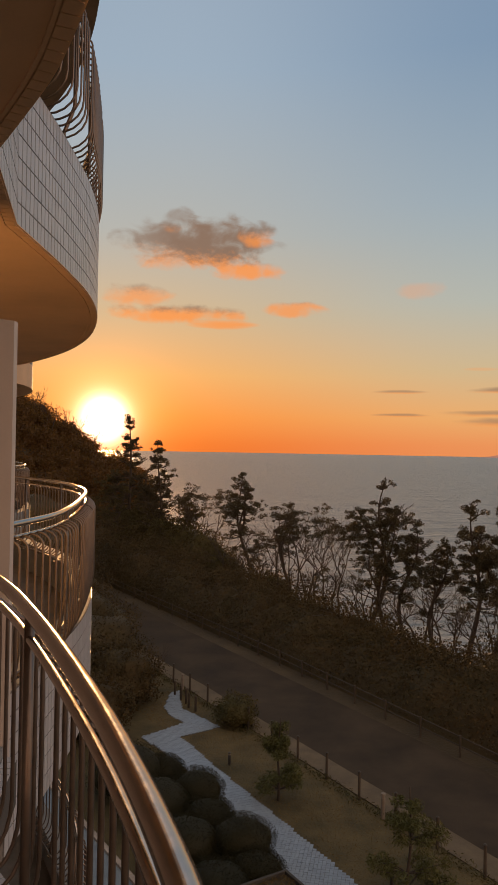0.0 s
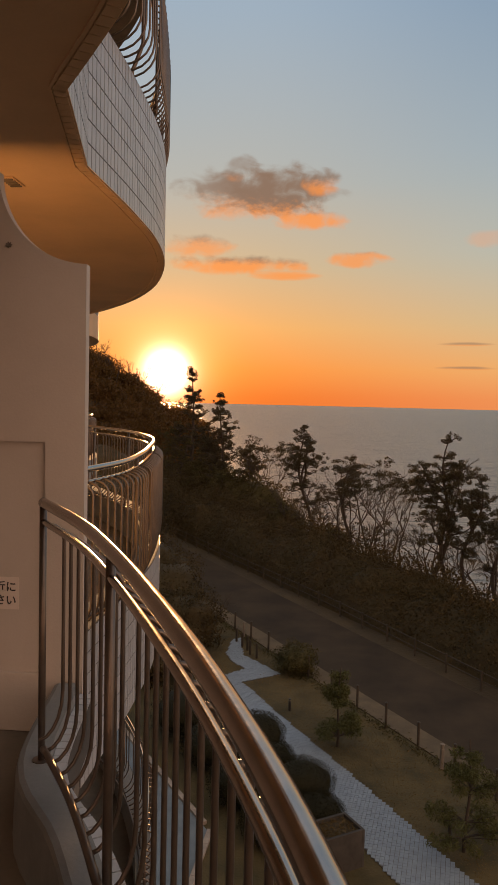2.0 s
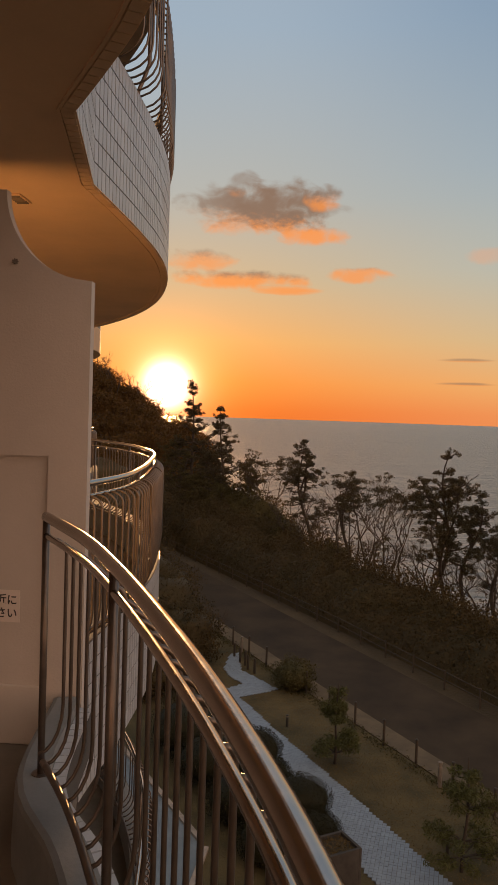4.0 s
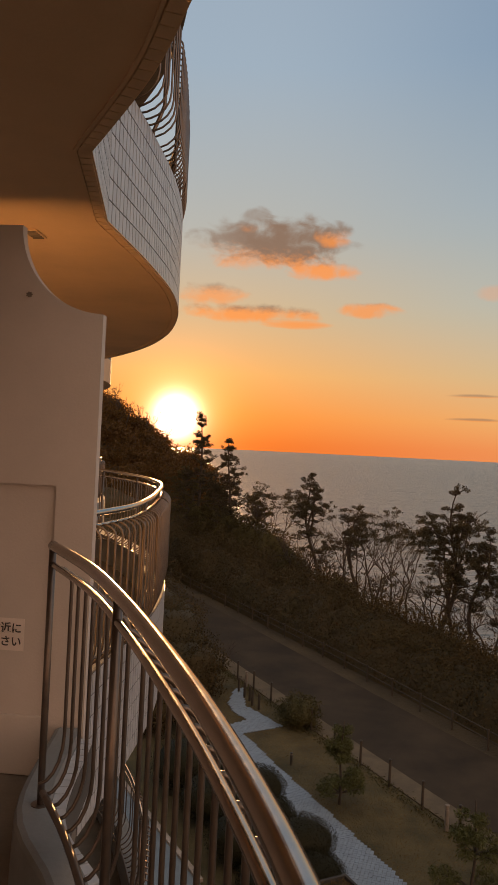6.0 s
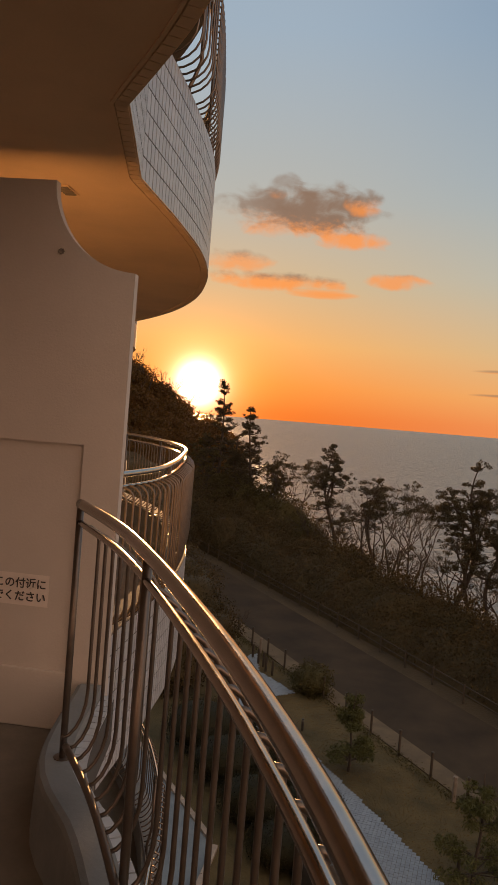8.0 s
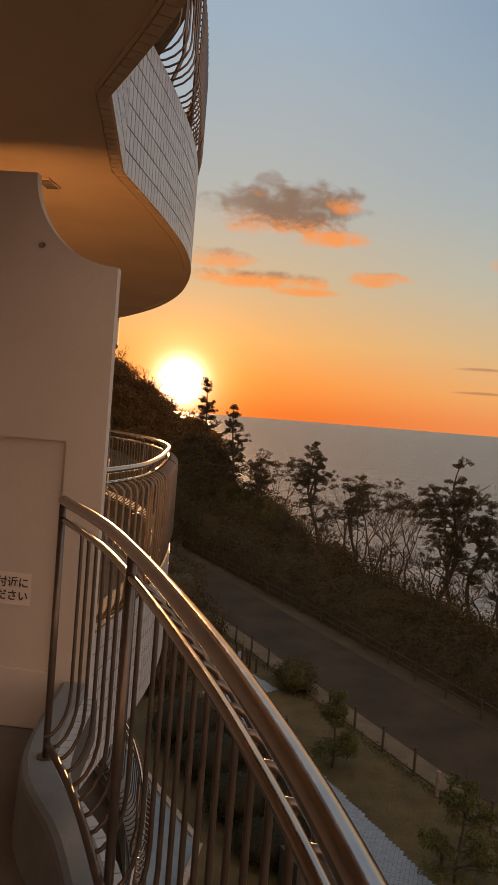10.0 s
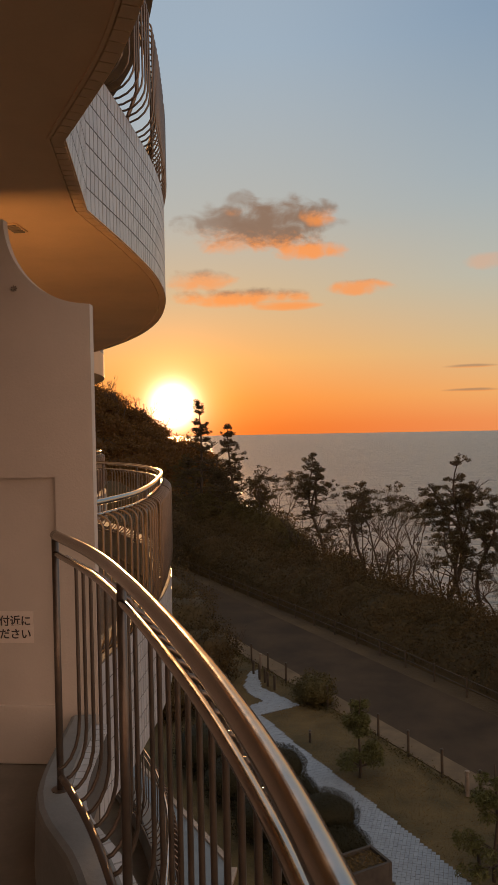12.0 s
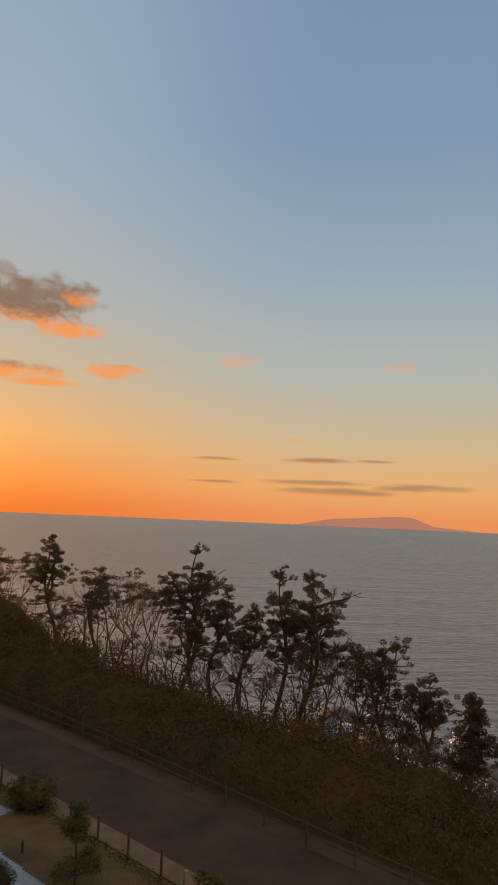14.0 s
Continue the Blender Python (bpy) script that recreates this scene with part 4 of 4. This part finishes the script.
# low guard rail on the sea side of the road
gr = tagged(empty("guard_rail", (*xy(20.2, -25), 0)), "low brown timber guard rail along the road", "guard rail")
inv = Matrix.Translation(-gr.location)


def rail_s(u):
    return 20.06 + 0.05 * max(-6.0, min(12.0, -18.6 - u))


def gpart(name, bm, mat):
    bmesh.ops.transform(bm, matrix=inv, verts=bm.verts[:])
    part(name, bm, mat, gr)


for zr in (0.34, 0.66):
    bm = bmesh.new()
    tube(bm, [Vector((*xy(rail_s(u), u), zr + 0.01 * math.sin(u * 3))) for u in range(-60, 9, 2)], 0.026, 6)
    gpart("beam", bm, M_WOOD)
for u in range(-60, 9, 2):
    bm = bmesh.new()
    tube(bm, [Vector((*xy(rail_s(u) - 0.05, u), -0.1)), Vector((*xy(rail_s(u) - 0.05, u), 0.74))], 0.04, 6)
    gpart("post", bm, M_WOOD)

# ---- shore and distance ----
bm = bmesh.new()
for _ in range(150):
    s, u = rng.uniform(54, 92), rng.uniform(-70, -8)
    r = rng.uniform(0.5, 2.6)
    vs = bmesh.ops.create_icosphere(bm, subdivisions=2, radius=r)["verts"]
    o = Vector((*xy(s, u), SEA - 0.1 * r))
    for v in vs:
        v.co = Vector((v.co.x * 1.3, v.co.y, v.co.z * 0.55)) * (1 + 0.45 * noise.noise(v.co * 0.9 + o)) + o
tagged(mesh_ob("shore_rocks", bm, M_ROCK), "dark wet rocks in the surf", "rocks", kind="stuff")
M_FOAM = material("foam", (0.75, 0.76, 0.78), 0.7, vary=0.1, scale=0.5, bump=0.5, bump_scale=3, bump_dist=0.1)
pts = [(*xy(s, u), SEA + 0.12) for s, u in zip(rng.normal(74, 12, 2600), rng.uniform(-75, -4, 2600)) if noise.noise(Vector((s * 0.12, u * 0.1, 0))) > 0.05]
tagged(leaf_mesh("surf", pts, 1.3, M_FOAM, None, 0.5, 0.97), "white surf between the shore rocks", "surf", kind="stuff")

# the far island
bm = bmesh.new()
prof = []
for k in range(41):
    a = -17.4 - 15.6 * k / 40
    f = k / 40
    e = -0.36 + 0.62 * smooth(17.2, 21.5, -a) + 0.30 * smooth(21, 26, -a) - 0.68 * smooth(26.2, 28.8, -a) - 0.28 * smooth(28.5, 33, -a)
    e += 0.015 * noise.noise(Vector((k * 0.7, 0, 0)))
    D = 4650
    hz = max(0.5, D * math.tan(radians(e)) + EYE - SEA)
    row = []
    for dd, hh in ((-60, 0), (-20, hz * 0.7), (0, hz), (90, 0)):
        row.append(bm.verts.new((-math.sin(radians(a)) * (D + dd), math.cos(radians(a)) * (D + dd), SEA + hh)))
    prof.append(row)
for a, b in zip(prof, prof[1:]):
    for j in range(3):
        bm.faces.new((a[j], b[j], b[j + 1], a[j + 1]))
tagged(mesh_ob("far_island", bm, M_HAZY_ISLE, smooth=True), "hazy island on the horizon", "island", kind="structure")

# ---- pieces: pavers and facade tiles ----
PATH_OUTLINE = [(5.3, 13.5), (3.98, 16.1), (2.66, 18.55), (1.25, 21.1), (-0.06, 23.35), (-0.76, 24.55), (-1.40, 25.8), (-2.13, 27.02), (-0.73, 28.05), (-1.29, 28.77),
                (-2.33, 29.98), (-2.6, 32.1), (-2.95, 31.9), (-3.04, 30.12), (-2.71, 29.16), (-2.09, 28.43), (-3.52, 26.96), (-2.04, 24.92), (-1.2, 23.4), (-0.35, 21.6), (0.45, 19.9), (1.05, 18.4), (1.75, 16.9), (2.9, 14.7), (4.0, 12.8)]


def inside(x, y, poly):
    hit = False
    for (x0, y0), (x1, y1) in zip(poly, poly[1:] + poly[:1]):
        if (y0 > y) != (y1 > y) and x < (x1 - x0) * (y - y0) / (y1 - y0) + x0:
            hit = not hit
    return hit


path = slab("garden_path", PATH_OUTLINE, 0.0, 0.042, M_GROUT)
tagged(path, "pale blue-grey paved garden path across the lawn", "path", kind="structure")
bm = bmesh.new()
box(bm, -0.048, 0.048, -0.048, 0.048, 0.0, 0.02)
paver = bpy.data.meshes.new("paver")
bm.to_mesh(paver)
bm.free()
paver.materials.append(M_PAVER)
spots = []
turn = math.atan2(RD.y, RD.x) + radians(47)
for i in range(-135, 136):
    for j in range(-135, 136):
        x = 0.95 + 0.104 * (i * math.cos(turn) - j * math.sin(turn))
        y = 22.0 + 0.104 * (i * math.sin(turn) + j * math.cos(turn))
        if inside(x, y, PATH_OUTLINE):
            spots.append((x, y))
spots.sort(key=lambda p: p[1])
for x, y in spots[:300]:
    ob = new("paver", paver)
    ob.parent = path
    ob.matrix_local = Matrix.Translation((x, y, 0.042 + rng.uniform(-0.003, 0.004))) @ Matrix.Rotation(turn + rng.normal(0, 0.012), 4, "Z")
if len(spots) > 300:
    pavers_rest = []
    for x, y in spots[300:]:
        pavers_rest.append((x, y))
    vs, fs = [], []
    for x, y in pavers_rest:
        k = len(vs)
        dz = rng.uniform(-0.003, 0.004)
        c, s = 0.048 * math.cos(turn), 0.048 * math.sin(turn)
        ring = [(x + c - s, y + s + c), (x - c - s, y - s + c), (x - c + s, y - s - c), (x + c + s, y + s - c)]
        vs += [(*q, 0.042) for q in ring] + [(*q, 0.062 + dz) for q in ring]
        fs += [(k + 4, k + 5, k + 6, k + 7)] + [(k + i, k + (i + 1) % 4, k + 4 + (i + 1) % 4, k + 4 + i) for i in range(4)]
    me = bpy.data.meshes.new("far_pavers")
    me.from_pydata(vs, [], fs)
    me.materials.append(M_PAVER)
    far_pavers = new("far_pavers", me)
    far_pavers.parent = path
    tagged(far_pavers, kind="stuff")


def cladding(edge, z0, z1, first_count, name="fascia"):
    """A tiled skin over the outer face of slab and kerb: courses of narrow upright tiles."""
    rows, w, gap = 7, 0.064, 0.010
    hgt = (z1 - z0) / rows
    bm = bmesh.new()
    fine = spline([(p.x, p.y) for p in edge[::3]] + ([(edge[-1].x, edge[-1].y)] if (len(edge) - 1) % 3 else []), w) if len(edge) > 2 else \
        [edge[0].lerp(edge[1], k / round((edge[1] - edge[0]).length / w)) for k in range(round((edge[1] - edge[0]).length / w) + 1)]
    nr = normals(fine)
    ribbon(bm, fine, nr, -0.002, 0.004, z0 + 0.006, z1)
    skin = mesh_ob(name, bm, M_JOINT)
    tagged(skin, "grey glazed tile fascia of the balcony", "fascia", kind="structure")
    b2 = bmesh.new()
    box(b2, -w / 2 + gap / 2, w / 2 - gap / 2, 0.0, 0.0042, 0.0, hgt - 0.008, 0.0)
    me = bpy.data.meshes.new("tile")
    b2.to_mesh(me)
    b2.free()
    me.materials.append(M_TILE)
    rest, done = bmesh.new(), 0
    for i in range(len(fine) - 1):
        p, n = fine[i].lerp(fine[i + 1], 0.5), (nr[i] + nr[i + 1]).normalized()
        m0 = Matrix.Translation(p + n * 0.003) @ Matrix.Rotation(math.atan2(n.y, n.x) - math.pi / 2, 4, "Z")
        for r in range(rows):
            m = Matrix.Translation((0, 0, z0 + r * hgt)) @ m0
            if done < first_count:
                ob = new("tile", me)
                ob.parent, ob.matrix_local = skin, m
                done += 1
            else:
                q = bmesh.ops.create_cube(rest, size=1.0)["verts"]
                bmesh.ops.transform(rest, matrix=m @ Matrix.Translation((0, 0.0021, hgt / 2 - 0.004)) @ Matrix.Diagonal((w - gap, 0.0042, hgt - 0.008, 1)), verts=q)
    if len(rest.verts):
        tagged(part("far_tiles", rest, M_TILE, skin), kind="stuff")
    else:
        rest.free()


join = [edge_own[-1], edge_next[0]]
cladding(edge_next, CEIL, CEIL + SLAB + KERB, 300)
cladding(edge_own[-31:], CEIL, CEIL + SLAB + KERB, 210)
cladding(join, CEIL, CEIL + SLAB + KERB, 300)
cladding(edge_next, FLOOR - SLAB, FLOOR + KERB, 300)
cladding(edge_next, FLOOR - SLAB - STOREY, FLOOR + KERB - STOREY, 120)

# tiled cap on the outer half of the own kerb
cap_line = spline(OWN_RAIL + [(-1.0, 3.19)], 0.058)[-64:]
cn = normals(cap_line)
bm = bmesh.new()
ribbon(bm, cap_line, cn, 0.031, 0.088, FLOOR, FLOOR + 0.19)
cap = tagged(mesh_ob("kerb_cap", bm, M_GROUT), "pale tiled cap on the outer side of the kerb", "kerb", kind="structure")
bm = bmesh.new()
box(bm, -0.026, 0.026, -0.027, 0.027, 0.0, 0.014)
me = bpy.data.meshes.new("tile")
bm.to_mesh(me)
bm.free()
me.materials.append(M_TILE)
for i in range(len(cap_line) - 1):
    p, n = cap_line[i].lerp(cap_line[i + 1], 0.5), (cn[i] + cn[i + 1]).normalized()
    ob = new("tile", me)
    ob.parent = cap
    ob.matrix_local = Matrix.Translation(p + n * 0.0595 + Vector((0, 0, FLOOR + 0.19))) @ Matrix.Rotation(math.atan2(n.y, n.x) - math.pi / 2, 4, "Z")


# soldier course of tiles round the soffit's edge
line = spline([(p.x, p.y) for p in edge_own[-46::3]] + [(edge_own[-1].x, edge_own[-1].y)], 0.064)
line += [edge_own[-1].lerp(edge_next[0], k / 14) for k in range(1, 14)]
line += spline([(p.x, p.y) for p in edge_next[::3]], 0.064)
cn = normals(line)
bm = bmesh.new()
ribbon(bm, line, cn, -0.046, 0.0082, CEIL - 0.004, CEIL - 0.0005)
band = tagged(mesh_ob("soffit_band", bm, M_SOFFIT), "cream tiled band round the soffit edge, tinted orange for sun glow", "trim", kind="structure")
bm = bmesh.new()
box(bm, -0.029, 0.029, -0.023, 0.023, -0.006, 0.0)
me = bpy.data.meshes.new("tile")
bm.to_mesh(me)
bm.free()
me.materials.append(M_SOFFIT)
for i in range(len(line) - 1):
    p, n = line[i].lerp(line[i + 1], 0.5), (cn[i] + cn[i + 1]).normalized()
    ob = new("tile", me)
    ob.parent = band
    ob.matrix_local = Matrix.Translation(p - n * 0.022 + Vector((0, 0, CEIL - 0.004))) @ Matrix.Rotation(math.atan2(n.y, n.x) - math.pi / 2, 4, "Z")
